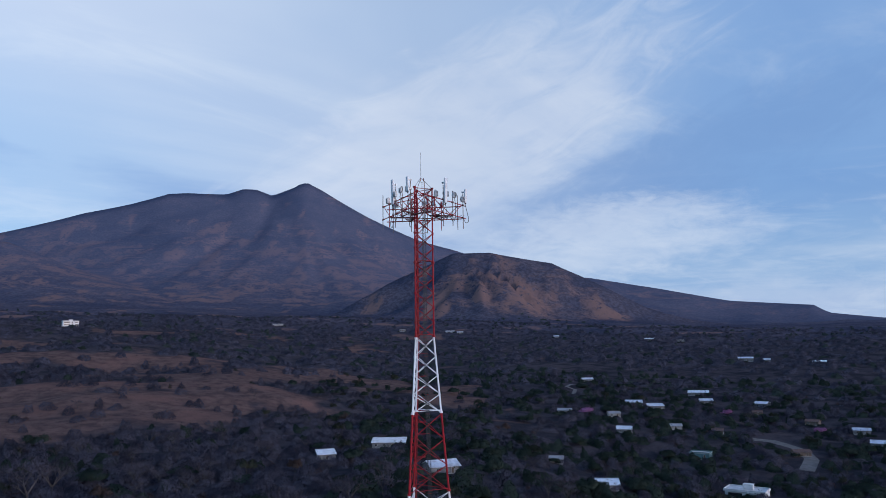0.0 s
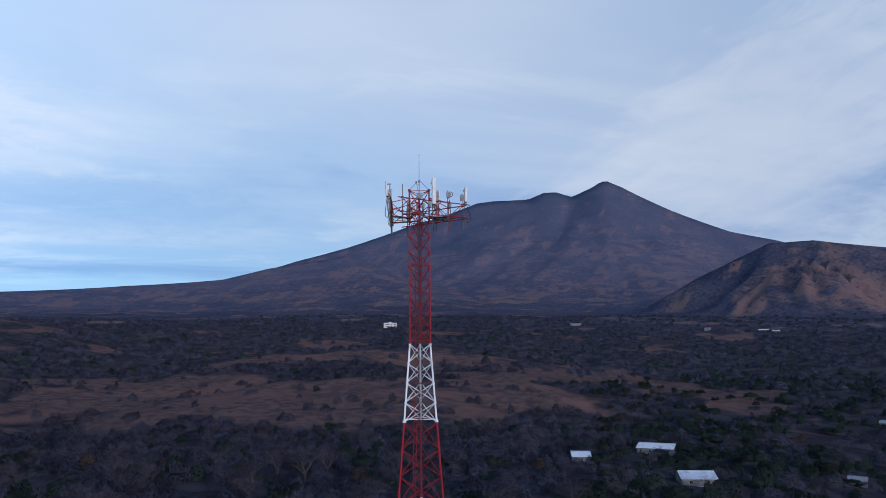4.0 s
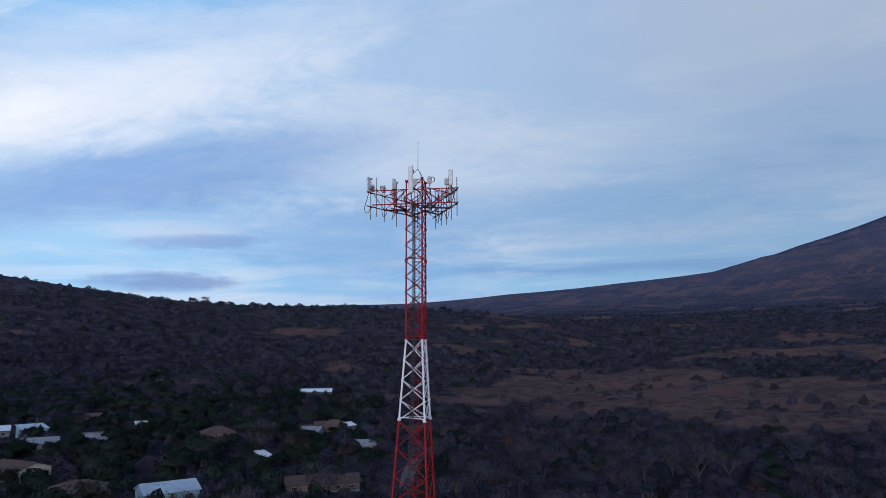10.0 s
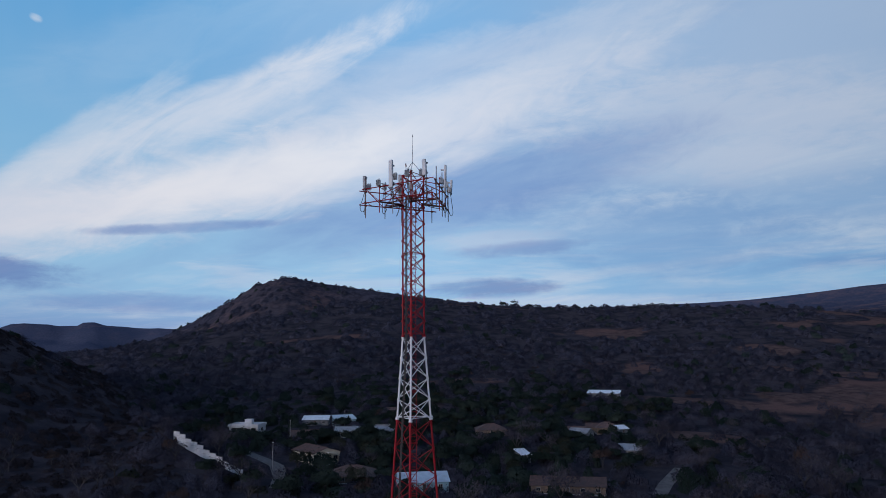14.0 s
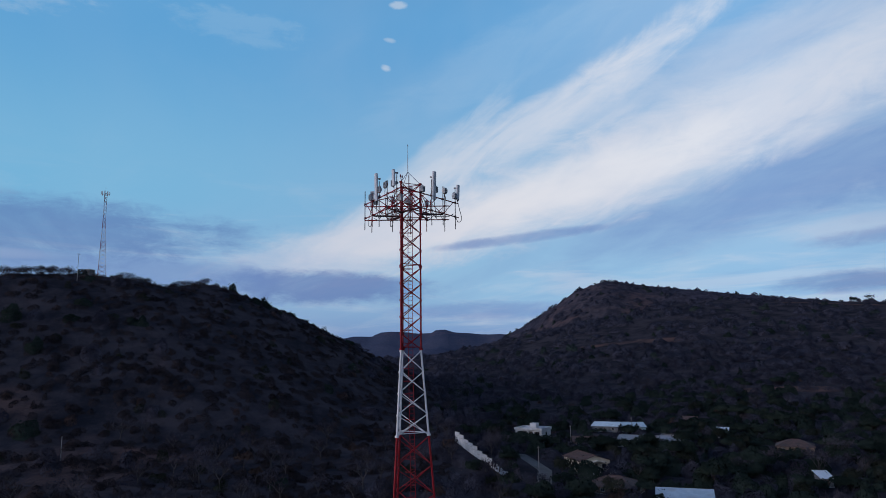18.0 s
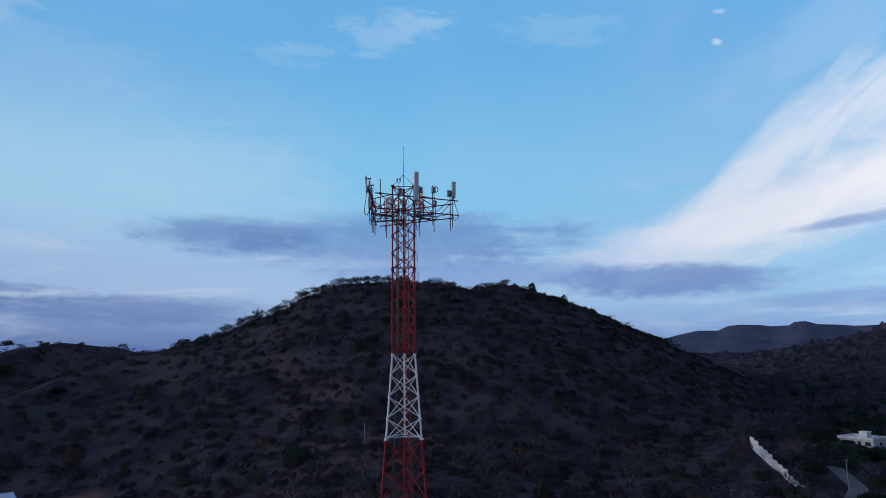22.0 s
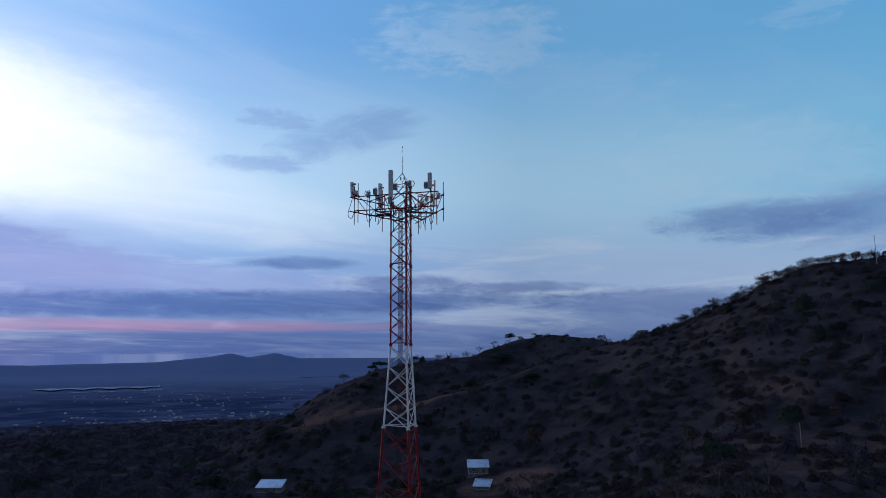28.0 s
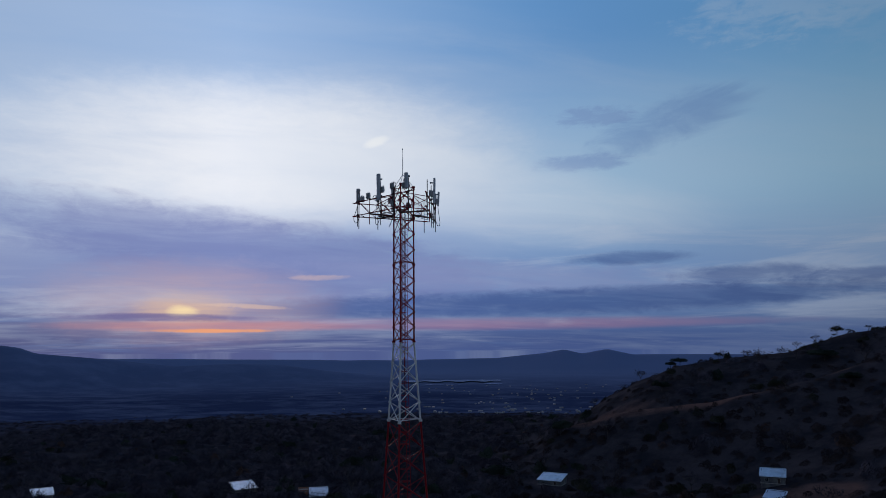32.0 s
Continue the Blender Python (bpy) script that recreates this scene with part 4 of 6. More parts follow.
def radio_unit(turn, u, z, side=0.0):
    ob = thing("remote_radio_unit", sector_point(turn, BOOM + 0.20, u + side, z), "grey finned remote radio unit on a mounting pipe", "radio unit", "radio units on the mast head", turn)
    part("housing", Geo().box((0.02, 0, 0.24), (0.16, 0.32, 0.46), bevel=0.02), CASING, ob)
    for j in range(6):
        part("fin", Geo().box((0.12, -0.125 + j * 0.05, 0.24), (0.06, 0.012, 0.40)), CASING, ob)
    part("carry_handle", Geo().path([(0.0, -0.1, 0.47), (0.0, -0.1, 0.54), (0.0, 0.1, 0.54), (0.0, 0.1, 0.47)], 0.012), STEEL, ob)
    part("bracket", Geo().box((-0.10, -side * 0.5, 0.24), (0.08, 0.14 + abs(side), 0.2)), STEEL, ob)
    return ob


def hanging_cable(turn, pts, label="black jumper cable hanging in a loop from an antenna"):
    ob = thing("jumper_cable", (0, 0, 0), label, "cable", "jumper cables")
    smooth = []
    p = [sector_point(turn, *q) for q in pts]
    p = [p[0]] + p + [p[-1]]
    for a, b, c, d in zip(p, p[1:], p[2:], p[3:]):
        for k in range(5):
            t = k / 5
            smooth.append(0.5 * ((2 * b) + (c - a) * t + (2 * a - 5 * b + 4 * c - d) * t * t + (3 * b - a - 3 * c + d) * t ** 3))
    smooth.append(p[-1])
    part("cable", Geo().hose(smooth, 0.024), RUBBER, ob)
    return ob


for n_sector, turn in enumerate(SECTORS):
    panel_antenna(turn, -0.1, 40.80, 2.05, 0.34, 0.16, "tall pale grey panel antenna on a pipe mount", 1.0)
    panel_antenna(turn, 2.9, 41.28, 1.14, 0.30, 0.15, "short pale grey panel antenna at the end of a boom", 3.0)
    radio_unit(turn, -0.1, 41.35, 0.32)
    radio_unit(turn, -1.35, 41.1, 0.0)
    radio_unit(turn, 1.3, 41.45, 0.0)
    radio_unit(turn, 2.9, 41.3, -0.32)
    hanging_cable(turn, [(BOOM + 0.3, 2.9, 41.2), (BOOM + 0.36, 3.05, 40.6), (BOOM + 0.42, 3.22, 40.0), (BOOM + 0.4, 3.16, 39.65), (BOOM + 0.25, 3.0, 39.6), (BOOM + 0.12, 2.9, 39.95), (BOOM + 0.02, 2.75, 40.05)])
    hanging_cable(turn, [(BOOM + 0.3, -0.1, 40.7), (BOOM + 0.33, -0.03, 40.2), (BOOM + 0.3, 0.17, 39.6), (BOOM + 0.2, 0.3, 39.45), (BOOM + 0.1, 0.2, 39.7), (BOOM - 0.05, 0.15, 40.0)])
    hanging_cable(turn, [(BOOM + 0.25, 1.3, 41.45), (BOOM + 0.3, 1.38, 40.9), (BOOM + 0.2, 1.48, 39.8), (BOOM + 0.05, 1.38, 39.5), (BOOM - 0.1, 1.23, 39.9)])
    # a loop of spare cable coiled on the pipe beside the radio unit
    hanging_cable(turn, [(BOOM + 0.22, 1.52 + 0.17 * math.cos(k * 0.9), 41.75 + 0.2 * math.sin(k * 0.9)) for k in range(15)], "black spare cable coiled on a mounting pipe")
    for k, u in enumerate((-0.1, 1.3, 2.85)):
        hanging_cable(turn, [(BOOM + 0.02, u * 0.96, 40.2), (BOOM - 0.2, u * 0.8, 39.95), (BOOM * 0.6, u * 0.45, 39.92), (0.7, u * 0.15, 40.0)], "black jumper cable tied along a support arm")

# the double obstruction light on one corner
beacon = thing("obstruction_light", (0.09, -0.5, TOP), "twin red-domed obstruction light on a bracket over a leg", "beacon")
part("bracket", Geo().tube((0, 0, -0.1), (0, 0, 0.45), 0.018).path([(-0.13, 0, 0.58), (-0.12, 0, 0.47), (0, 0, 0.42), (0.12, 0, 0.47), (0.13, 0, 0.58)], 0.018), STEEL, beacon)
for s in (-0.13, 0.13):
    part("lamp_dome", Geo().tube((s, 0, 0.56), (s, 0, 0.64), 0.05, n=8).tube((s, 0, 0.64), (s, 0, 0.78), 0.06, 0.03, 8), material("dark_red_glass", (0.10, 0.01, 0.01), (0.14, 0.015, 0.012), 3, 0.2), beacon)
gps = thing("pole_box", leg_at(0, TOP - 1.2), "small grey equipment box strapped to a tower leg", "box")
part("housing", Geo().box((0.12, 0, 0), (0.2, 0.34, 0.5), bevel=0.02), CASING, gps)
part("lid", Geo().box((0.225, 0, 0), (0.012, 0.30, 0.46)), CASING, gps)

# ---------------------------------------------------------------- houses and other built things

WALLS = {
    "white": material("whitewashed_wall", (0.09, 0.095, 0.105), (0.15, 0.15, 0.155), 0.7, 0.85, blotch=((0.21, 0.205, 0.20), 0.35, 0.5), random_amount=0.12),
    "grey": material("bare_block_wall", (0.22, 0.21, 0.21), (0.32, 0.31, 0.30), 0.9, 0.9, blotch=((0.16, 0.15, 0.15), 0.4, 0.5), random_amount=0.12),
    "brown": material("adobe_wall", (0.11, 0.080, 0.062), (0.17, 0.120, 0.092), 0.9, 0.9, blotch=((0.08, 0.06, 0.05), 0.4, 0.5), random_amount=0.12),
    "blue": material("blue_painted_wall", (0.17, 0.30, 0.36), (0.24, 0.38, 0.44), 0.9, 0.8, blotch=((0.14, 0.2, 0.24), 0.4, 0.4)),
    "teal": material("teal_painted_wall", (0.05, 0.12, 0.13), (0.08, 0.17, 0.18), 0.9, 0.8, blotch=((0.05, 0.08, 0.09), 0.4, 0.4)),
    "pink": material("pink_painted_wall", (0.20, 0.12, 0.105), (0.27, 0.165, 0.145), 0.9, 0.8, blotch=((0.24, 0.15, 0.13), 0.4, 0.4)),
    "brick": material("red_brick_wall", (0.25, 0.11, 0.07), (0.34, 0.16, 0.10), 1.6, 0.9, blotch=((0.16, 0.09, 0.07), 0.4, 0.4)),
    "cream": material("cream_painted_wall", (0.55, 0.47, 0.36), (0.66, 0.57, 0.45), 0.8, 0.8, blotch=((0.36, 0.31, 0.25), 0.4, 0.4)),
}
BRIGHT_WALL = material("fresh_white_wall", (0.46, 0.47, 0.49), (0.60, 0.60, 0.60), 0.7, 0.85, blotch=((0.32, 0.31, 0.30), 0.35, 0.4))
SHEET_METAL = material("bright_zinc_sheet_roof", (0.66, 0.69, 0.74), (0.82, 0.84, 0.88), 0.5, 0.38, 0.55, blotch=((0.36, 0.33, 0.32), 0.3, 0.45), random_amount=0.12)
BLUE_METAL = material("pale_blue_sheet_roof", (0.36, 0.46, 0.54), (0.46, 0.56, 0.63), 0.6, 0.45, 0.2, blotch=((0.25, 0.27, 0.3), 0.3, 0.45))
DULL_METAL = material("dull_grey_sheet_roof", (0.22, 0.23, 0.25), (0.32, 0.33, 0.35), 0.6, 0.6, 0.1, blotch=((0.2, 0.13, 0.10), 0.3, 0.5), random_amount=0.15)
TILE = material("weathered_clay_tile_roof", (0.075, 0.047, 0.042), (0.125, 0.070, 0.058), 1.2, 0.9, blotch=((0.06, 0.05, 0.05), 0.4, 0.6), bump=0.5, bump_scale=6, random_amount=0.15)
GLASS = material("dark_window_glass", (0.012, 0.014, 0.018), (0.022, 0.025, 0.03), 1.0, 0.12)
WOOD = material("dark_timber", (0.05, 0.035, 0.025), (0.09, 0.06, 0.045), 3.0, 0.8)
CONCRETE = material("grey_concrete", (0.30, 0.30, 0.30), (0.42, 0.41, 0.40), 0.9, 0.9, blotch=((0.22, 0.21, 0.2), 0.5, 0.5))
ROAD = material("dusty_pale_road", (0.075, 0.070, 0.070), (0.125, 0.115, 0.112), 0.5, 0.95, blotch=((0.08, 0.07, 0.065), 0.2, 0.6))
KEEP_CLEAR = []


def corrugated(geo, a, b, c, d, ribs, depth=0.06):
    """A sheet roof of standing ribs between the eave a-b and the ridge d-c."""
    a, b, c, d = (Vector(p) for p in (a, b, c, d))
    up = Vector((0, 0, depth))
    thick = Vector((0, 0, -0.05))
    for k in range(ribs):
        s, e, m = k / ribs, (k + 1) / ribs, (k + 0.22) / ribs
        p = [a.lerp(b, t) for t in (s, m, e)]
        q = [d.lerp(c, t) for t in (s, m, e)]
        geo.face(p[0] + up, p[1] + up, q[1] + up, q[0] + up)
        geo.face(p[1] + up, p[1], q[1], q[1] + up)
        geo.face(p[1], p[2], q[2], q[1])
        geo.face(p[2], p[2] + up, q[2] + up, q[2])
    geo.face(a + thick, d + thick, c + thick, b + thick)
    geo.face(a + thick, b + thick, b, a), geo.face(b + thick, c + thick, c, b), geo.face(c + thick, d + thick, d, c), geo.face(d + thick, a + thick, a, d)
    return geo


def opening(house, x, y, z, wide, high, turn, kind, wall):
    """A window or door set in the wall: frame, pane or leaf, sill."""
    c, s = math.cos(turn), math.sin(turn)
    put = lambda u, out, w, sx, sy, sz: ((x + u * c + out * s, y + u * s - out * c, z + w), (sx, sy, sz), turn)
    if kind == "window":
        body = part("window", Geo().box(*put(0, 0.02, 0, wide, 0.05, high)), GLASS, house, "dark glass window")
    else:
        body = part("door", Geo().box(*put(0, 0.02, 0, wide, 0.06, high)), WOOD, house, "dark timber door")
    g = Geo()
    for side in (-1, 1):
        g.box(*put(side * wide / 2, 0.03, 0, 0.09, 0.10, high + 0.12))
    g.box(*put(0, 0.03, high / 2, wide + 0.12, 0.10, 0.09))
    if kind == "window":
        g.box(*put(0, 0.035, 0, 0.05, 0.06, high))
    part("frame", g, CONCRETE, body)
    if kind == "window":
        part("sill", Geo().box(*put(0, 0.08, -high / 2 - 0.04, wide + 0.2, 0.2, 0.08)), CONCRETE, body)


ROOF_WORDS = {"shed": "single-pitch bright sheet-metal roof", "gable": "double-pitch roof", "hip": "low hipped tile roof", "flat": "flat concrete roof"}
STYLE_WORDS = {"white": "whitewashed", "grey": "bare grey block", "brown": "brown adobe", "blue": "pale blue", "teal": "dark teal", "pink": "faded pink", "brick": "red brick"}


def house(x, y, wide, deep, high, roof, style, turn):
    """A small village house whose front looks towards the tower, turned by some degrees."""
    facing = math.degrees(math.atan2(-x, y)) + turn
    m = pose(x, y, 0, 0, 0, facing)
    corners = [m @ Vector((sx * wide / 2, sy * deep / 2, 0)) for sx in (-1, 1) for sy in (-1, 1)]
    grounds = [float(terrain(np.array([p.x]), np.array([p.y]))[0]) for p in corners]
    floor, sink = sum(grounds) / 4, max(grounds) - min(grounds)
    top = "bright" if style in ("white", "blue") else "dull"
    ob = thing("house", (x, y, floor), f"{STYLE_WORDS[style]} house with a {ROOF_WORDS[roof]}", "house", "village houses", facing)
    KEEP_CLEAR.append((x, y, max(wide, deep) / 2 + (0.3 if math.hypot(x, y) > 330 or style in ("brown", "pink", "grey") else 2.0)))
    hx, hy, t = wide / 2, deep / 2, 0.18
    foot = -sink / 2 - 0.5
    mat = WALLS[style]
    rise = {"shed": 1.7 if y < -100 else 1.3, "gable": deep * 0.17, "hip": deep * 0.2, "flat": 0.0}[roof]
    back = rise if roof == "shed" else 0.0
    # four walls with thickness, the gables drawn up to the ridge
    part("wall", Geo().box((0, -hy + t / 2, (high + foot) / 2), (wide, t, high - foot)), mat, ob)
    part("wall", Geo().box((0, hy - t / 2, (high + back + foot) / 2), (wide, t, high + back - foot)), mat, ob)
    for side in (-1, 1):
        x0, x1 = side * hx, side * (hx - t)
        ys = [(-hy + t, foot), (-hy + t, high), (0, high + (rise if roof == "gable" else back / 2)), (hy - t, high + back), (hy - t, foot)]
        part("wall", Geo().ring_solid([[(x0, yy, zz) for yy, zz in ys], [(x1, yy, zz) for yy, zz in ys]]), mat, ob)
    part("floor_slab", Geo().box((0, 0, 0.05), (wide + 0.3, deep + 0.3, 0.2)), CONCRETE, ob)
    over = 0.45
    cover = TILE if style in ("brown", "pink") else BLUE_METAL if style == "blue" else DULL_METAL if style in ("grey", "teal", "brick") else SHEET_METAL
    ribs = max(8, int(wide / 0.55))
    ax, ay = hx + over, hy + over
    if roof == "shed":
        part("roof", corrugated(Geo(), (-ax, -ay, high - 0.02), (ax, -ay, high - 0.02), (ax, ay, high + rise + 0.08), (-ax, ay, high + rise + 0.08), ribs), cover, ob)
    elif roof == "gable":
        drop = over * rise / hy
        for s in (-1, 1):
            part("roof", corrugated(Geo(), (-s * ax, -s * -ay, high - drop + 0.05), (s * ax, s * ay, high - drop + 0.05), (s * ax, 0, high + rise + 0.08), (-s * ax, 0, high + rise + 0.08), ribs), cover, ob)
        part("ridge_cap", Geo().tube((-ax, 0, high + rise + 0.1), (ax, 0, high + rise + 0.1), 0.11, n=6), cover, ob)
    elif roof == "hip":
        e = min(hx * 0.75, hy)
        r0, r1 = (-hx + e, 0, high + rise), (hx - e, 0, high + rise)
        corn = [(-ax, -ay, high - 0.12), (ax, -ay, high - 0.12), (ax, ay, high - 0.12), (-ax, ay, high - 0.12)]
        part("roof", Geo().face(corn[0], corn[1], r1, r0).face(corn[2], corn[3], r0, r1).face(corn[1], corn[2], r1).face(corn[3], corn[0], r0).face(*reversed(corn)), cover, ob)
        g = Geo()
        for p, q in ((r0, r1), (corn[0], r0), (corn[3], r0), (corn[1], r1), (corn[2], r1)):
            g.tube(p, q, 0.10, n=5)
        part("ridge_tiles", g, cover, ob)
    else:
        part("roof", Geo().box((0, 0, high + 0.1), (wide + 0.3, deep + 0.3, 0.22)), CONCRETE, ob)
        for s in (-1, 1):
            part("parapet", Geo().box((s * (hx + 0.05), 0, high + 0.45), (0.15, deep + 0.24, 0.5)), mat, ob)
            part("parapet", Geo().box((0, s * (hy + 0.05), high + 0.45), (wide - 0.06, 0.15, 0.5)), mat, ob)
    if high > 1.7:
        count = max(1, int(wide / 3.6))
        for k in range(count):
            u = -hx + wide * (k + 0.5) / count
            if k == count // 2:
                opening(ob, u, -hy, high * 0.42, 0.95, high * 0.8, 0.0, "door", mat)
            else:
                opening(ob, u, -hy, high * 0.55, 1.1, high * 0.38, 0.0, "window", mat)
        for s in (-1, 1):
            opening(ob, s * hx, 0.0, high * 0.55, 1.0, high * 0.38, s * math.pi / 2, "window", mat)
    return ob


# place, width, depth, wall height, roof, finish, turn from facing the tower
HOUSES = (
    (-39, 232, 6.8, 5.5, 2.6, 'shed', 'white', 8),
    (-16, 279, 15.2, 8, 3.2, 'shed', 'white', -6),
    (6, 194, 10.5, 9, 3.0, 'gable', 'white', 20),
    (69, 214, 8.1, 6, 2.6, 'shed', 'white', 10),
    (146, 319, 9.8, 7, 3.8, 'flat', 'teal', -10),
    (151, 452, 15.4, 9, 3.2, 'gable', 'white', 5),
    (163, 441, 14.4, 8, 3.0, 'shed', 'white', 15),
    (221, 510, 20.6, 9, 3.0, 'shed', 'white', 0),
    (212, 473, 12.0, 8, 3.0, 'gable', 'white', 10),
    (247, 457, 12.0, 8, 3.2, 'gable', 'white', -20),
    (232, 434, 8.0, 6, 2.8, 'gable', 'brown', 12),
    (386, 780, 22.3, 10, 5.0, 'gable', 'white', 4),
    (407, 771, 10.4, 8, 3.5, 'gable', 'white', 0),
    (438, 714, 18.6, 9, 3.0, 'shed', 'white', 0),
    (446, 1153, 16.6, 10, 5.0, 'flat', 'white', 0),
    (399, 1173, 22.9, 9, 3.0, 'shed', 'white', 0),
    (149, 585, 12.8, 8, 3.0, 'gable', 'white', 12),
    (118, 362, 8.4, 6, 2.6, 'shed', 'white', 0),
    (125, 410, 10.1, 7, 2.8, 'gable', 'grey', 14),
    (95, 421, 11.8, 7, 2.6, 'gable', 'grey', -8),
    (154, 378, 9.7, 7, 2.8, 'gable', 'grey', 9),
    (-38, 1293, 15.3, 10, 5.0, 'flat', 'white', 0),
    (53, 1304, 22.0, 8, 3.0, 'shed', 'white', 0),
    (72, 1288, 15.2, 8, 3.4, 'gable', 'white', 0),
    (240, 1203, 12.4, 9, 3.0, 'gable', 'white', 0),
    (-280, 1309, 31.5, 8, 3.0, 'shed', 'grey', 0),
    (248, 393, 10.4, 7, 2.8, 'gable', 'brown', -12),
    (258, 359, 11.9, 7, 3.0, 'gable', 'white', 10),
    (247, 326, 11.0, 8, 4.5, 'gable', 'white', 0),
    (199, 318, 8.2, 6, 2.6, 'gable', 'brown', 20),
    (59, 263, 5.8, 6, 2.6, 'gable', 'grey', 0),
    (176, 368, 8.2, 6, 2.6, 'gable', 'brown', 0),
    (-277, -36, 9.1, 8, 4.2, 'shed', 'blue', 12),
    (-286, -50, 11.6, 8, 3.2, 'shed', 'white', -8),
    (-237, -47, 10.8, 9, 3.0, 'gable', 'pink', 6),
    (-237, -17, 9.8, 9, 3.0, 'gable', 'grey', 10),
    (-160, -20, 14.4, 11, 2.6, 'hip', 'brown', -14),
    (-148, -0, 13.2, 10, 3.6, 'gable', 'blue', 8),
    (-185, 33, 3.1, 5, 3.0, 'shed', 'white', 30),
    (-224, 61, 7.3, 8, 3.0, 'gable', 'grey', -20),
    (-235, 74, 9.6, 9, 3.2, 'hip', 'brown', 14),
    (-364, 106, 18.1, 9, 2.8, 'shed', 'white', -6),
    (-193, 71, 7.0, 6, 2.4, 'shed', 'grey', 4),
    (-256, 2, 4.0, 6, 2.6, 'shed', 'white', 0),
    (-233, 27, 11.5, 10, 3.0, 'hip', 'brown', 6),
    (-241, -15, 8.3, 8, 3.6, 'flat', 'white', 0),
    (-146, 40, 19.7, 9, 2.8, 'gable', 'brown', 3),
    (-232, 78, 4.3, 6, 3.0, 'gable', 'white', 40),
    (-294, -14, 5.6, 7, 3.0, 'gable', 'brown', 0),
    (-244, -31, 9.6, 8, 2.6, 'shed', 'grey', -6),
    (-237, 70, 7.2, 7, 2.8, 'gable', 'brown', 0),
    (-229, 60, 7.0, 7, 3.0, 'gable', 'pink', 10),
    (82, -226, 11.8, 8, 3.0, 'shed', 'white', -18),
    (1, -226, 9.4, 8, 3.8, 'shed', 'white', 4),
    (-1, -211, 7.0, 5, 1.8, 'shed', 'white', -10),
    (181, -156, 10.4, 8, 2.8, 'shed', 'white', 16),
    (136, -148, 7.0, 7, 2.6, 'shed', 'white', 0),
    (143, -148, 3.8, 5, 4.2, 'flat', 'brick', 0),
    (258, -122, 9.2, 8, 2.8, 'shed', 'white', 0),
)
for x, y, wide, deep, high, *rest in HOUSES:
    small = 0.74 if math.hypot(x, y) > 400 and y > 0 else 0.8 if y < -100 else 1.0
    house(x, y, wide * small, deep * (0.5 + 0.5 * small), high * (0.6 if y < -100 else 0.8), *rest)


for x, y in ((1, -226), (-1, -211), (82, -226), (181, -156), (136, -148), (-16, 279), (-39, 232), (6, 194)):
    KEEP_CLEAR.extend([(x * 0.95, y * 0.95, 5.5), (x * 0.90, y * 0.90, 4.5)])


def level(x, y):
    return float(terrain(np.array([float(x)]), np.array([float(y)]))[0])


def two_storey(x, y, wide, deep, turn, label, drop=0.0):
    """A flat-roofed two-storey house with a stair head, balcony and wide dark windows."""
    facing = math.degrees(math.atan2(-x, y)) + turn
    z = level(x, y) - drop
    ob = thing("house", (x, y, z), label, "house", "village houses", facing)
    KEEP_CLEAR.append((x, y, wide / 2 + 4))
    mat, hx, hy = BRIGHT_WALL, wide / 2, deep / 2
    for s in (-1, 1):
        part("wall", Geo().box((0, s * (hy - 0.1), 2.7), (wide, 0.2, 6.6)), mat, ob)
        part("wall", Geo().box((s * (hx - 0.1), 0, 2.7), (0.2, deep - 0.4, 6.6)), mat, ob)
    part("floor_slab", Geo().box((0, -0.3, 3.0), (wide + 0.5, deep + 0.9, 0.25), bevel=0.03), mat, ob)
    part("roof", Geo().box((0, -0.2, 6.1), (wide + 0.9, deep + 1.0, 0.3), bevel=0.04), mat, ob)
    for s in (-1, 1):
        part("parapet", Geo().box((s * (hx + 0.3), -0.2, 6.55), (0.15, deep + 0.8, 0.6)), mat, ob)
        part("parapet", Geo().box((0, -0.2 + s * (hy + 0.38), 6.55), (wide + 0.4, 0.15, 0.6)), mat, ob)
    part("stair_head", Geo().box((wide * 0.04, 0.5, 7.3), (wide * 0.24, 2.6, 2.0), bevel=0.05).box((wide * 0.04, 0.5, 8.35), (wide * 0.27, 3.0, 0.16)), mat, ob)
    for z0 in (1.45, 4.55):
        opening(ob, -wide * 0.24, -hy, z0, wide * 0.36, 1.7, 0.0, "window", mat)
        opening(ob, wide * 0.09, -hy, z0 - 0.2, 1.1, 2.1, 0.0, "door", mat)
        opening(ob, wide * 0.34, -hy, z0 + 0.1, wide * 0.16, 1.3, 0.0, "window", mat)
        for s in (-1, 1):
            opening(ob, s * hx, 0.0, z0, 1.6, 1.2, s * math.pi / 2, "window", mat)
    rail = Geo()
    for k in range(int(wide / 0.5)):
        u = -hx + k * 0.5
        rail.tube((u, -hy - 0.65, 3.1), (u, -hy - 0.65, 4.0), 0.02, n=4)
    rail.tube((-hx, -hy - 0.65, 4.0), (hx, -hy - 0.65, 4.0), 0.03, n=5)
    part("balcony_rail", rail, STEEL, ob, "thin steel balcony rail")
    return ob


two_storey(130, 232, 15, 9, -8, "white flat-roofed two-storey house with dark windows", 1.0)
two_storey(-471, 899, 19, 11, 6, "white flat-roofed two-storey house alone on a hillside", -2.0)
two_storey(-246, -72, 12, 9, -24, "pale two-storey house with a raised block on its roof", 1.2)


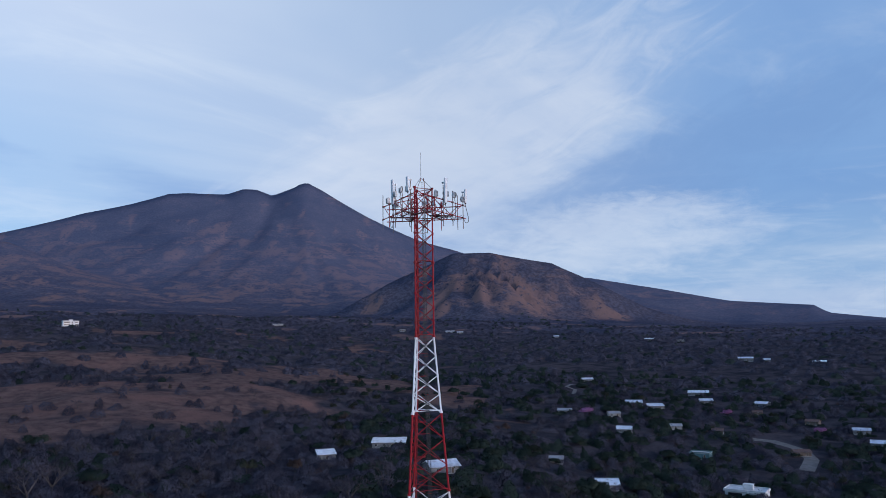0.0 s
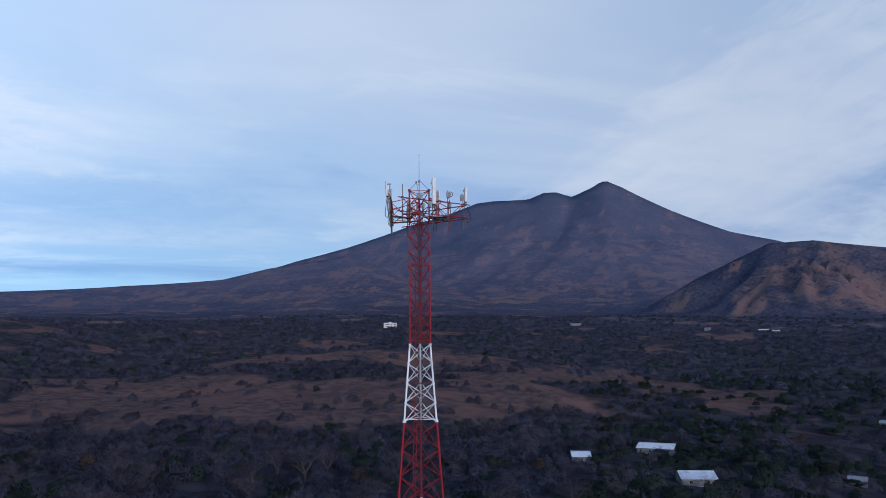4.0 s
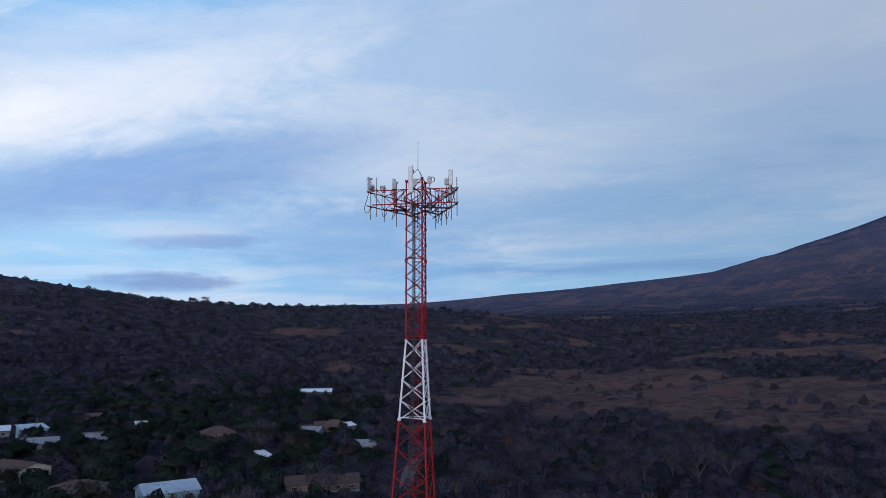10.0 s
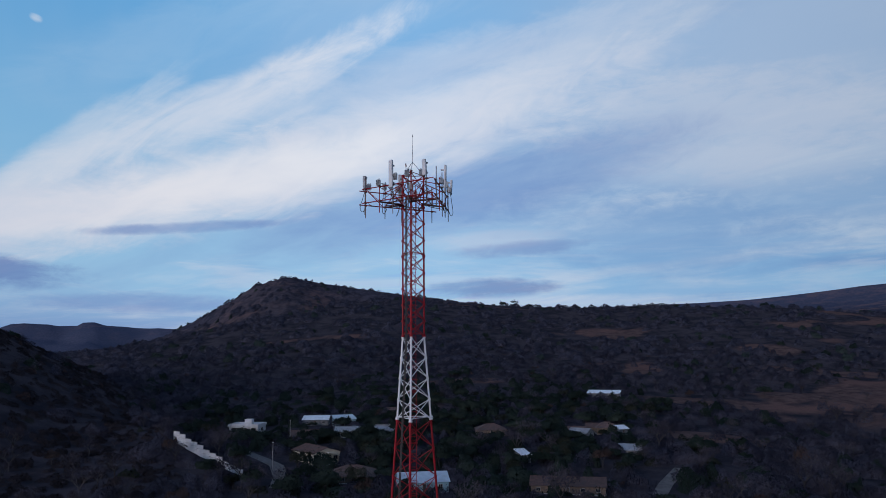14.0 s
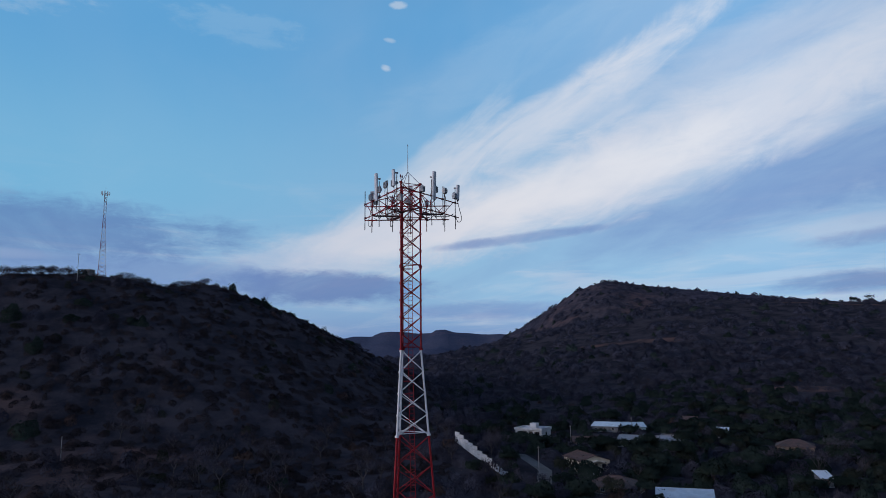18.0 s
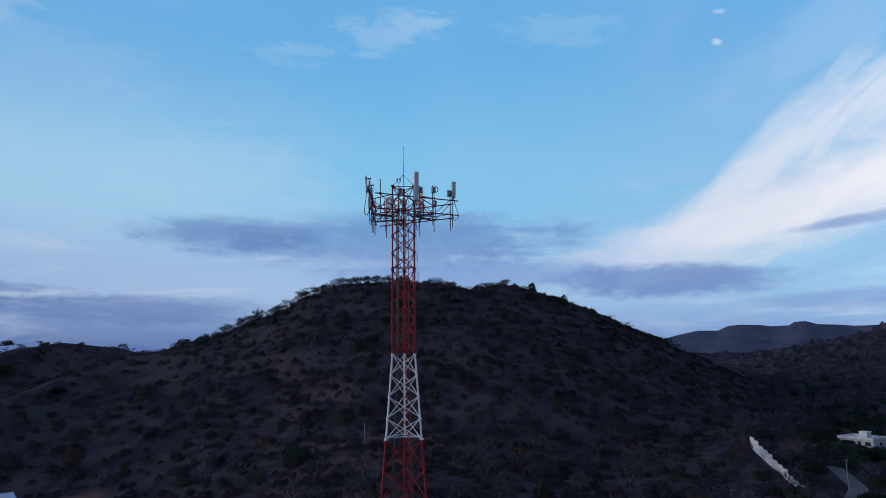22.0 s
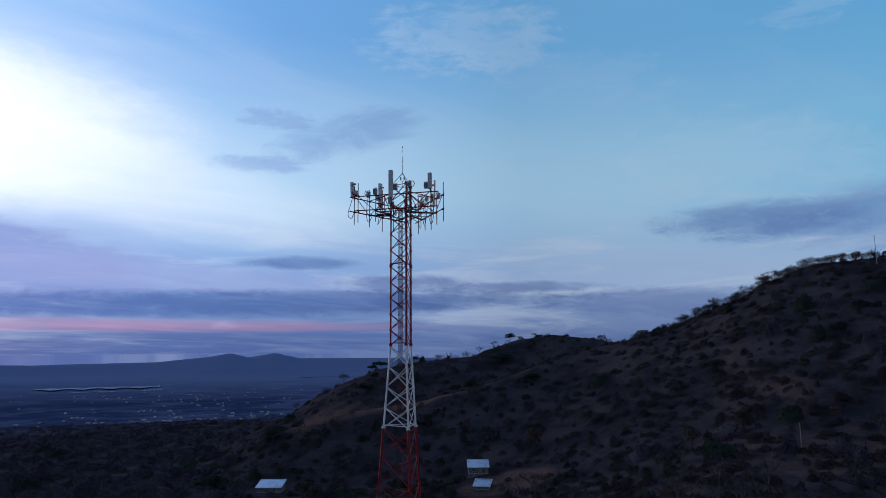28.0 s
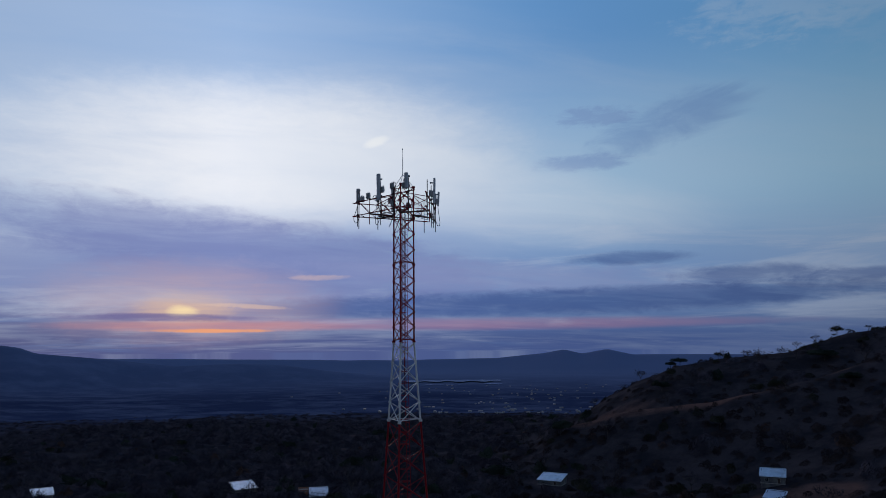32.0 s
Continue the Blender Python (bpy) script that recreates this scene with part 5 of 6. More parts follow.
def porch_house(x, y, turn):
    """The cream house with the brown gable roof and a columned porch."""
    facing = math.degrees(math.atan2(-x, y)) + turn
    ob = thing("house", (x, y, level(x, y)), "cream single-storey house with a brown gable roof and columned porch", "house", "village houses", facing)
    KEEP_CLEAR.append((x, y, 9.5))
    mat, hx, hy, high, rise = WALLS["cream"], 5.0, 7.0, 3.4, 1.5
    for s in (-1, 1):
        part("wall", Geo().box((s * (hx - 0.1), 0, high / 2 - 0.3), (0.2, 2 * hy - 0.4, high + 0.6)), mat, ob)
        ys = [(-hx, -0.6), (-hx, high), (0, high + rise), (hx, high), (hx, -0.6)]
        part("wall", Geo().ring_solid([[(u, s * hy, z) for u, z in ys], [(u, s * (hy - 0.2), z) for u, z in ys]]), mat, ob)
        part("roof", corrugated(Geo(), (s * (hx + 0.5), -s * (hy + 0.6), high - 0.1), (s * (hx + 0.5), s * (hy + 0.6), high - 0.1), (0, s * (hy + 0.6), high + rise + 0.08), (0, -s * (hy + 0.6), high + rise + 0.08), 24), TILE, ob)
        for v in (-4.5, -1.5, 1.5, 4.5):
            opening(ob, s * hx, v, 1.7, 1.1, 1.3, s * math.pi / 2, "window", mat)
        opening(ob, s * 3.2, -hy, 1.7, 1.8, 1.2, 0.0, "window", mat)
    opening(ob, 0, -hy, 1.3, 1.6, 2.4, 0.0, "door", mat)
    part("ridge_cap", Geo().tube((0, -hy - 0.6, high + rise + 0.12), (0, hy + 0.6, high + rise + 0.12), 0.12, n=6), TILE, ob)
    part("porch_roof", Geo().ring_solid([[(u, v, z) for u, z in ((-3.2, 2.9), (0, 3.7), (3.2, 2.9), (3.2, 2.72), (0, 3.5), (-3.2, 2.72))] for v in (-hy - 2.4, -hy - 0.05)]), mat, ob)
    for u in (-2.9, -1.1, 1.1, 2.9):
        part("column", Geo().tube((u, -hy - 2.2, 0), (u, -hy - 2.2, 2.85), 0.14, n=10), mat, ob)
    part("terrace", Geo().box((0, -hy - 2.4, -0.1), (13, 4.6, 0.5)), CONCRETE, ob)
    return ob


porch_house(-188, -35, 26)

# the white block wall that steps down the foot of the hill
stepped = thing("boundary_wall", (0, 0, 0), "white block boundary wall stepping down a slope", "wall")
A, B = Vector((-189.5, -82.5, 0)), Vector((-162.0, -52.5, 0))
STEPS = 11
for k in range(STEPS):
    p, q = A.lerp(B, k / STEPS), A.lerp(B, (k + 1) / STEPS)
    mid = (p + q) / 2
    ground_z = min(level(p.x, p.y), level(q.x, q.y))
    head = 3.3 - 0.85 * k + 0.2 * math.sin(k * 2.1)
    angle = math.atan2(q.y - p.y, q.x - p.x)
    length = (q - p).length
    KEEP_CLEAR.append((mid.x, mid.y, 2.0)), KEEP_CLEAR.append((mid.x * 0.975, mid.y * 0.975, 2.5))
    low = min(ground_z - 0.5, head - 2.3)
    panel = part("wall_panel", Geo().box((mid.x, mid.y, (head + low) / 2), (length - 0.03, 0.2, head - low), angle), BRIGHT_WALL, stepped)
    part("coping", Geo().box((mid.x, mid.y, head + 0.05), (length + 0.1, 0.3, 0.1), angle), CONCRETE, panel)
    part("course", Geo().box((mid.x, mid.y, head - 1.1), (length + 0.02, 0.26, 0.14), angle), CONCRETE, panel)


def ribbon(name, pts, wide, mat, label, category, lift=0.12, kind="structure"):
    """A road or path laid over the ground."""
    g = Geo()
    row = []
    for (ax, ay), (bx, by) in zip(pts, pts[1:]):
        n = max(2, int(math.hypot(bx - ax, by - ay) / 4))
        ux, uy = by - ay, ax - bx
        l = math.hypot(ux, uy)
        for k in range(n + 1):
            t = k / n
            x, y = ax + (bx - ax) * t, ay + (by - ay) * t
            for s in (-0.5, 0.0, 0.5):
                px, py = x + ux / l * wide * s, y + uy / l * wide * s
                row.append((px, py, level(px, py) + lift + (0.05 if s == 0 else 0)))
            KEEP_CLEAR.append((x, y, wide * 0.8 + 1.0))
    g.v = row
    for k in range(len(row) // 3 - 1):
        for j in (0, 1):
            a = k * 3 + j
            g.f.append((a, a + 1, a + 4, a + 3))
    return tagged(new(name, g.mesh(name, mat)), label, category, kind=kind)


ribbon("street", [(-150, -40), (-163, -41.5), (-178, -46), (-200, -62)], 4.5, ROAD, "pale dusty village street between houses", "road")
ribbon("lane", [(-128, 60), (-140, 63), (-152, 69), (-170, 80)], 4.0, ROAD, "pale unpaved lane among trees", "road")
ribbon("road", [(184, 286), (199, 308), (206, 330), (200, 352), (186, 360)], 7.0, ROAD, "pale dusty road and turning place among trees", "road")
ribbon("path", [(118, 500), (124, 520), (120, 536), (128, 552), (136, 556)], 3.0, ROAD, "pale winding footpath on a slope", "path")


def pole(x, y, high, label, arm=True):
    ob = thing("utility_pole", (x, y, level(x, y)), label, "pole", "utility poles")
    part("post", Geo().tube((0, 0, -0.4), (0, 0, high), 0.13, 0.08, 8), WALLS["grey"], ob)
    if arm:
        part("crossarm", Geo().box((0, 0, high - 0.5), (1.6, 0.1, 0.12)), WOOD, ob)
        for u in (-0.7, 0.0, 0.7):
            part("insulator", Geo().tube((u, 0, high - 0.42), (u, 0, high - 0.2), 0.06, 0.04, 6), RADOME, ob)
    return ob


pole(-93.5, -161.5, 7.6, "slim pale concrete pole alone on a dry slope", False)
pole(-175, -268, 13, "tall thin pole on the crest beside a mast")
for x, y in ((-232, -52), (-172, -46), (-262, -34)):
    pole(x, y, 8.5, "concrete utility pole with a short crossarm in the village")

# the second mast, on the crest of the hill
mast_z = level(-196, -279)
mast = thing("distant_mast", (-196, -279, mast_z), "distant red and white lattice mast on the hilltop", "tower")
mh = 114.6 - mast_z


def mast_leg(i, z):
    a, r = radians(120 * i + 20), 0.75 if z > mh - 14 else 0.75 + (mh - 14 - z) * 0.062
    return Vector((math.cos(a) * r, math.sin(a) * r, z))


cuts = [mh * k / 7 for k in range(8)]
for k, (lo, hi) in enumerate(zip(cuts, cuts[1:])):
    paint = RED if k % 2 == 0 else WHITE
    for i in range(3):
        part("leg", Geo().tube(mast_leg(i, lo - (0.5 if k == 0 else 0)), mast_leg(i, hi), 0.10, n=6), paint, mast)
        for j in range(3):
            z0, z1 = lo + (hi - lo) * j / 3, lo + (hi - lo) * (j + 1) / 3
            part("brace", Geo().tube(mast_leg(i, z0), mast_leg(i + 1, z1), 0.045, n=4), paint, mast)
            part("brace", Geo().tube(mast_leg(i + 1, z0), mast_leg(i, z1), 0.045, n=4), paint, mast)
head = part("antenna_frame", Geo().path([(math.cos(radians(a)) * 2.3, math.sin(radians(a)) * 2.3, mh - 1.3) for a in (0, 120, 240, 360)], 0.06), RED, mast)
for k in range(9):
    a = radians(40 * k)
    c = (math.cos(a) * 2.0, math.sin(a) * 2.0)
    part("antenna", Geo().box((c[0], c[1], mh - 0.7), (0.18, 0.34, 1.8), a), RADOME, head)
part("lightning_rod", Geo().tube((0, 0, mh - 0.2), (0, 0, mh + 2.4), 0.04, n=5), STEEL, mast)
hut = thing("equipment_hut", (-188, -276, level(-188, -276)), "small pale equipment hut beside the hilltop mast", "hut")
part("wall", Geo().box((0, 0, 1.0), (3, 2.4, 3.0)), WALLS["white"], hut)
part("roof", Geo().box((0, 0, 2.6), (3.4, 2.8, 0.18)), CONCRETE, hut)

# ---------------------------------------------------------------- trees and scrub

BARK = material("grey_brown_bark", (0.030, 0.026, 0.028), (0.058, 0.050, 0.052), 2.0, 0.9, random_amount=0.25)
TWIG = island_material("bare_grey_twigs", (0.020, 0.020, 0.029), (0.080, 0.073, 0.091), spread=0.12)
LEAF = island_material("dark_green_leaves", (0.014, 0.021, 0.017), (0.036, 0.047, 0.036), spread=0.12, gaps=0.45, fine=2.8)
OLIVE = island_material("dusty_olive_leaves", (0.018, 0.021, 0.015), (0.046, 0.048, 0.034))
RUST = island_material("dry_russet_leaves", (0.042, 0.030, 0.026), (0.080, 0.053, 0.044))
BLOSSOM = island_material("lilac_pink_blossom", (0.20, 0.08, 0.17), (0.34, 0.15, 0.28))
rng = np.random.default_rng(11)


def face_mesh(name, verts, tris, mat, normals=None):
    """A smooth mesh from vertices and triangles given as arrays; the normals, where given, round off the loose leaves of a crown."""
    n = len(tris)
    me = bpy.data.meshes.new(name)
    me.vertices.add(len(verts)), me.loops.add(3 * n), me.polygons.add(n)
    me.vertices.foreach_set("co", np.asarray(verts, np.float32).ravel())
    me.loops.foreach_set("vertex_index", np.asarray(tris, np.int32).ravel())
    me.polygons.foreach_set("loop_start", np.arange(0, 3 * n, 3, dtype=np.int32))
    me.polygons.foreach_set("use_smooth", np.ones(n, bool))
    if normals is not None:
        me.attributes.new("custom_normal", "FLOAT_VECTOR", "POINT").data.foreach_set("vector", np.asarray(normals, np.float32).ravel())
    me.update()
    me.materials.append(mat)
    return me


def tri_mesh(name, tri, mat):
    """A mesh of loose triangles, given as an array of shape (count, 3, 3)."""
    return face_mesh(name, tri.reshape(-1, 3), np.arange(3 * len(tri)).reshape(-1, 3), mat)


def unit(v):
    return v / (np.linalg.norm(v, axis=-1, keepdims=True) + 1e-9)


def canopy(seed, leaves=70, size=0.13, shoots=0, lump=0.4, rings=4, around=7):
    """A ragged crown of radius and height about one: a hidden lumpy core under loose leaves and thin shoots. Returns vertices, triangles, normals."""
    dice = np.random.default_rng(seed)
    shift, squash = dice.random(3) * 50, 1 + dice.normal(0, 0.15, 2)

    def reach(u):
        p = u * 1.6 + shift
        return 0.80 + lump * np.array([noise.noise(Vector(q)) * 1.5 + 0.6 * noise.noise(Vector(q) * 2.6) for q in p])

    def place(u, r):
        return np.stack([u[:, 0] * r * squash[0], u[:, 1] * r * squash[1], 0.02 + np.maximum(u[:, 2], -0.12) * r * 0.95], 1)

    def soft(u):
        return unit(u * np.array([0.55, 0.55, 0.5]) + np.array([0, 0, 0.62]))

    core = []
    for i in range(rings):
        lift = -0.12 + 1.2 * i / (rings - 1)
        for j in range(around):
            a = 2 * math.pi * (j + 0.5 * (i % 2)) / around
            core.append((math.cos(a) * math.cos(lift), math.sin(a) * math.cos(lift), math.sin(lift)))
    core = np.array(core + [(0.0, 0.0, 1.0)])
    verts, normals = [place(core, reach(core) * 0.86)], [soft(core)]
    tris, top = [], rings * around
    for i in range(rings - 1):
        for j in range(around):
            p, q, o = i * around + j, i * around + (j + 1) % around, around
            tris += [(p, q, p + o), (q, q + o, p + o)] if i % 2 == 0 else [(p, q, q + o), (p, q + o, p + o)]
    tris += [((rings - 1) * around + j, (rings - 1) * around + (j + 1) % around, top) for j in range(around)]

    def scatter(count):
        a, h = dice.random(count) * 2 * math.pi, -0.06 + 1.06 * dice.random(count)
        c = np.sqrt(np.maximum(0, 1 - h * h))
        u = np.stack([np.cos(a) * c, np.sin(a) * c, h], 1)
        return u, place(u, reach(u) * (0.80 + 0.30 * dice.random(count) ** 1.5))

    pieces = []
    if leaves:
        u, p = scatter(leaves)
        out = unit(u + dice.normal(0, 0.45, u.shape) + np.array([0, 0, 0.2]))
        side = unit(np.cross(out, dice.normal(0, 1, u.shape)))
        up = np.cross(out, side)
        turn = np.array([0.3, 2.4, 4.5])[None] + dice.normal(0, 0.3, (leaves, 3))
        r = size * (0.6 + 0.8 * dice.random((leaves, 3)))
        pieces.append((u, p[:, None] + (np.cos(turn) * r)[..., None] * side[:, None] + (np.sin(turn) * r)[..., None] * up[:, None]))
    if shoots:
        u, p = scatter(shoots)
        way = unit(u + dice.normal(0, 0.5, u.shape) + np.array([0, 0, 0.3]))
        side = unit(np.cross(way, dice.normal(0, 1, u.shape))) * size * 0.24
        pieces.append((u, np.stack([p - way * 0.16 - side, p - way * 0.16 + side, p + way * (0.10 + 0.12 * dice.random((shoots, 1)))], 1)))
    base = len(core)
    for u, tri in pieces:
        n = soft(u)
        face = np.cross(tri[:, 1] - tri[:, 0], tri[:, 2] - tri[:, 0])
        flip = (face * n).sum(1) < 0
        tri[flip] = tri[flip][:, ::-1]
        verts.append(tri.reshape(-1, 3)), normals.append(np.repeat(n, 3, 0))
        tris += [(base + 3 * k, base + 3 * k + 1, base + 3 * k + 2) for k in range(len(tri))]
        base += 3 * len(tri)
    return np.concatenate(verts), np.array(tris, np.int64), np.concatenate(normals)


def gather(pieces):
    """Joins (vertices, triangles, normals) triples."""
    verts, tris, normals, base = [], [], [], 0
    for p, t, n in pieces:
        verts.append(p), tris.append(t + base), normals.append(n)
        base += len(p)
    return np.concatenate(verts), np.concatenate(tris), np.concatenate(normals)


def broom(count, width):
    """Thin bare shoots that rise from the foot and fan out to a rounded crown of radius and height one."""
    a, s = rng.random(count) * 2 * math.pi, rng.random(count) ** 0.6
    top = np.stack([np.cos(a) * s, np.sin(a) * s, (1 - 0.55 * s ** 2) * (0.75 + 0.35 * rng.random(count))], 1)
    start = rng.random(count)[:, None] * 0.55 + 0.1
    foot = top * np.array([0.45, 0.45, 1]) * start
    side = np.stack([-np.sin(a + rng.normal(0, 0.8, count)), np.cos(a), rng.normal(0, 0.3, count)], 1) * width
    return np.stack([foot - side * 0.4, foot + side * 0.4, top], 1)


def limbs(height, spread, forks, seed, lean=0.1):
    """A tapered trunk that forks into limbs and boughs, and where the boughs end."""
    dice = random.Random(seed)
    g, tips = Geo(), []

    def grow(p, way, length, r, depth):
        q = p + way * length
        g.tube(p, q, r, r * 0.62, 5 if depth == 0 else 3)
        if depth == len(forks):
            tips.append(q)
            return
        for k in range(forks[depth]):
            a = 2 * math.pi * (k + dice.random() * 0.7) / forks[depth]
            out = Vector((math.cos(a), math.sin(a), 0)) * spread * (0.7 + 0.6 * dice.random())
            w = (way + out + Vector((0, 0, 0.12))).normalized()
            grow(p + way * length * (0.72 + 0.28 * dice.random()), w, length * (0.62 + 0.25 * dice.random()), r * 0.58, depth + 1)

    grow(Vector((0, 0, -0.3)), Vector((dice.uniform(-lean, lean), dice.uniform(-lean, lean), 1)).normalized(), height * 0.42, height * 0.032, 0)
    return g, tips


def bare_tree(seed):
    g, tips = limbs(7.0, 0.85, (4, 3, 2), seed)
    trunk = g.mesh("trunk", BARK)
    tri = []
    dice = np.random.default_rng(seed)
    for t in tips:
        base = np.array(t)
        d = dice.normal(0, 1, (14, 3)) + np.array([0, 0, 0.4]) + base * np.array([0.18, 0.18, 0.05])
        d /= np.linalg.norm(d, axis=1, keepdims=True)
        p = base + dice.normal(0, 0.4, (14, 3))
        q = p + d * (0.7 + 0.7 * dice.random((14, 1)))
        side = dice.normal(0, 1, (14, 3)) * 0.09
        tri.append(np.stack([p - side, p + side, q], 1))
    return trunk, tri_mesh("crown", np.concatenate(tri), TWIG)


def leafy_tree(seed, mat, lobes=4, broad=1.0):
    g, tips = limbs(6.0, 0.7, (3, 2), seed)
    dice = np.random.default_rng(seed)
    pieces = []
    for k in range(lobes):
        p, t, n = canopy(seed * 7 + k, 170, 0.10)
        a, out = 2 * math.pi * (k + dice.random() * 0.6) / lobes, 1.5 * broad * (0.7 + 0.5 * dice.random())
        size = (2.3 if k else 2.7) * (0.8 + 0.4 * dice.random())
        pieces.append((p * np.array([size * broad, size * broad, size]) + np.array([math.cos(a) * out, math.sin(a) * out, 2.6 + 1.3 * dice.random()]), t, n))
    verts, tris, normals = gather(pieces)
    return g.mesh("trunk", BARK), face_mesh("crown", verts, tris, mat, normals)


def umbrella_tree(seed):
    g, tips = limbs(5.5, 0.75, (3, 3), seed)
    tri = []
    dice = np.random.default_rng(seed)
    for t in tips:
        p = np.array(t) + dice.normal(0, 1, (26, 3)) * np.array([0.62, 0.62, 0.42])
        tri.append(p[:, None] + dice.normal(0, 0.24, (26, 3, 3)))
    return g.mesh("trunk", BARK), tri_mesh("crown", np.concatenate(tri), LEAF)


KINDS = {
    "bare": ([bare_tree(100 + k) for k in range(6)], "leafless grey tree with a fine twiggy crown", "bare trees"),
    "green": ([leafy_tree(200 + k, LEAF, 4, 1.0 + 0.12 * k) for k in range(5)], "dark green broad-crowned tree in leaf", "green trees"),
    "olive": ([leafy_tree(300 + k, OLIVE, 3, 0.95) for k in range(4)], "dusty olive tree with a loose crown", "olive trees"),
    "rust": ([leafy_tree(400 + k, RUST, 3, 0.85) for k in range(3)], "dry tree with thin russet leaves", "russet trees"),
    "blossom": ([leafy_tree(500 + k, BLOSSOM, 4, 1.0) for k in range(2)], "tree covered in lilac-pink blossom by the village", "blossoming trees"),
    "umbrella": ([umbrella_tree(600 + k) for k in range(4)], "flat-topped tree standing on a hill crest", "crest trees"),
}


def plant(kind, x, y, size, sink=0.1):
    variants, label, group = KINDS[kind]
    trunk, crown = variants[rng.integers(len(variants))]
    ob = thing("tree", (x, y, level(x, y) - sink), label, "tree", group, float(rng.random() * 360))
    ob.scale = (size, size, size * float(0.9 + 0.25 * rng.random()))
    part("trunk", trunk, None, ob)
    part("crown", crown, None, ob)
    return ob


def arrays(me):
    """Vertices, triangles and normals of a mesh."""
    me.calc_loop_triangles()
    co, nor = np.empty(len(me.vertices) * 3), np.empty(len(me.vertices) * 3)
    me.vertices.foreach_get("co", co)
    if "custom_normal" in me.attributes:
        me.attributes["custom_normal"].data.foreach_get("vector", nor)
    else:
        me.vertices.foreach_get("normal", nor)
    idx = np.empty(len(me.loop_triangles) * 3, np.int32)
    me.loop_triangles.foreach_get("vertices", idx)
    return co.reshape(-1, 3), idx.reshape(-1, 3), nor.reshape(-1, 3)


SHAPES = {}
GROVES = {}


def grove(name, kind, x, y, size):
    """Notes a tree that becomes part of one uncountable stand."""
    GROVES.setdefault((name, kind), []).append((x, y, size))


def raise_groves(labels):
    for (name, kind), rows in GROVES.items():
        variants = KINDS[kind][0]
        if kind not in SHAPES:
            SHAPES[kind] = [(arrays(t), arrays(c)) for t, c in variants]
        for which, suffix in ((0, "trunks"), (1, "crowns")):
            out = []
            heights = terrain(np.array([r[0] for r in rows]), np.array([r[1] for r in rows]))
            dice = np.random.default_rng(len(rows))
            for (x, y, size), ground_z in zip(rows, heights):
                co, idx, nor = SHAPES[kind][dice.integers(len(variants))][which]
                a = dice.random() * 2 * math.pi
                c, s = math.cos(a), math.sin(a)
                p = co @ np.array([[c, s, 0], [-s, c, 0], [0, 0, 0.9 + 0.25 * dice.random()]]) * size
                out.append((p + np.array([x, y, ground_z - 0.15 - 0.0016 * math.hypot(x, y) - (1.5 * size if kind == "umbrella" else 0.0)]), idx, nor @ np.array([[c, s, 0], [-s, c, 0], [0, 0, 1]])))
            mat = variants[0][which].materials[0]
            verts, tris, normals = gather(out)
            tagged(new(f"{name}_{suffix}", face_mesh(name, verts, tris, mat, normals if "custom_normal" in variants[0][which].attributes else None)), f"{labels[name]}, {KINDS[kind][1].split(' tree')[0]} {suffix}", "woodland", kind="stuff")


def clear(x, y, extra=0.0):
    """True where nothing built would be overgrown or hidden by what stands just before it."""
    for cx, cy, r in KEEP_CLEAR:
        d = math.hypot(cx, cy)
        ux, uy = cx / d, cy / d
        u, v = (x - cx) * ux + (y - cy) * uy, (x - cx) * -uy + (y - cy) * ux
        if abs(v) < r + extra and -r - 1.5 - extra < u < r + extra:
            return False
    return True


# lone trees and those of the nearer woods
CAND = 5200
ang = -40 + 290 * rng.random(CAND)
dist = np.where(np.arange(CAND) < 1500, 112 + 95 * rng.random(CAND), 185 + 290 * rng.random(CAND))
cx_, cy_ = -np.sin(np.radians(ang)) * dist, np.cos(np.radians(ang)) * dist
bare_here = openness(cx_, cy_)
planted, singles, joined = [], 0, 0
for x, y, az, d, o, first in zip(cx_, cy_, ang, dist, bare_here, np.arange(CAND) < 1500):
    x, y = float(x), float(y)
    if (first and singles >= 262) or (not first and joined >= 560):
        continue
    if rng.random() < o * 0.95 or not clear(x, y, 1.0) or any((x - px) ** 2 + (y - py) ** 2 < 24 for px, py in planted):
        continue
    village = (70 < az < 108 and d > 140) or az < 8
    roll = rng.random()
    kind = "green" if roll < (0.66 if village else 0.13) else "olive" if roll < (0.78 if village else 0.24) else "rust" if roll < (0.82 if village else 0.30) else "bare"
    if 118 < az < 172 and kind == "green":
        kind = "bare"
    planted.append((x, y))
    size = float((0.7 + 0.55 * rng.random()) * (1.1 if kind == "green" else 1.0))
    if 116 < az < 172 and d > 215:
        size *= 0.5
    if first:
        singles += 1
        plant(kind, x, y, size)
    else:
        joined += 1
        grove("woodland", kind, x, y, size)
# the village stands deep in trees
for k in range(340):
    az, d = (68 + 44 * rng.random(), 150 + 200 * rng.random()) if k < 190 else (-38 + 48 * rng.random(), 190 + 400 * rng.random())
    x, y = polar(az, d)
    if clear(x, y, 0.6):
        grove("village_trees", "green" if rng.random() < 0.75 else "olive", x, y, float(0.7 + 0.5 * rng.random()))
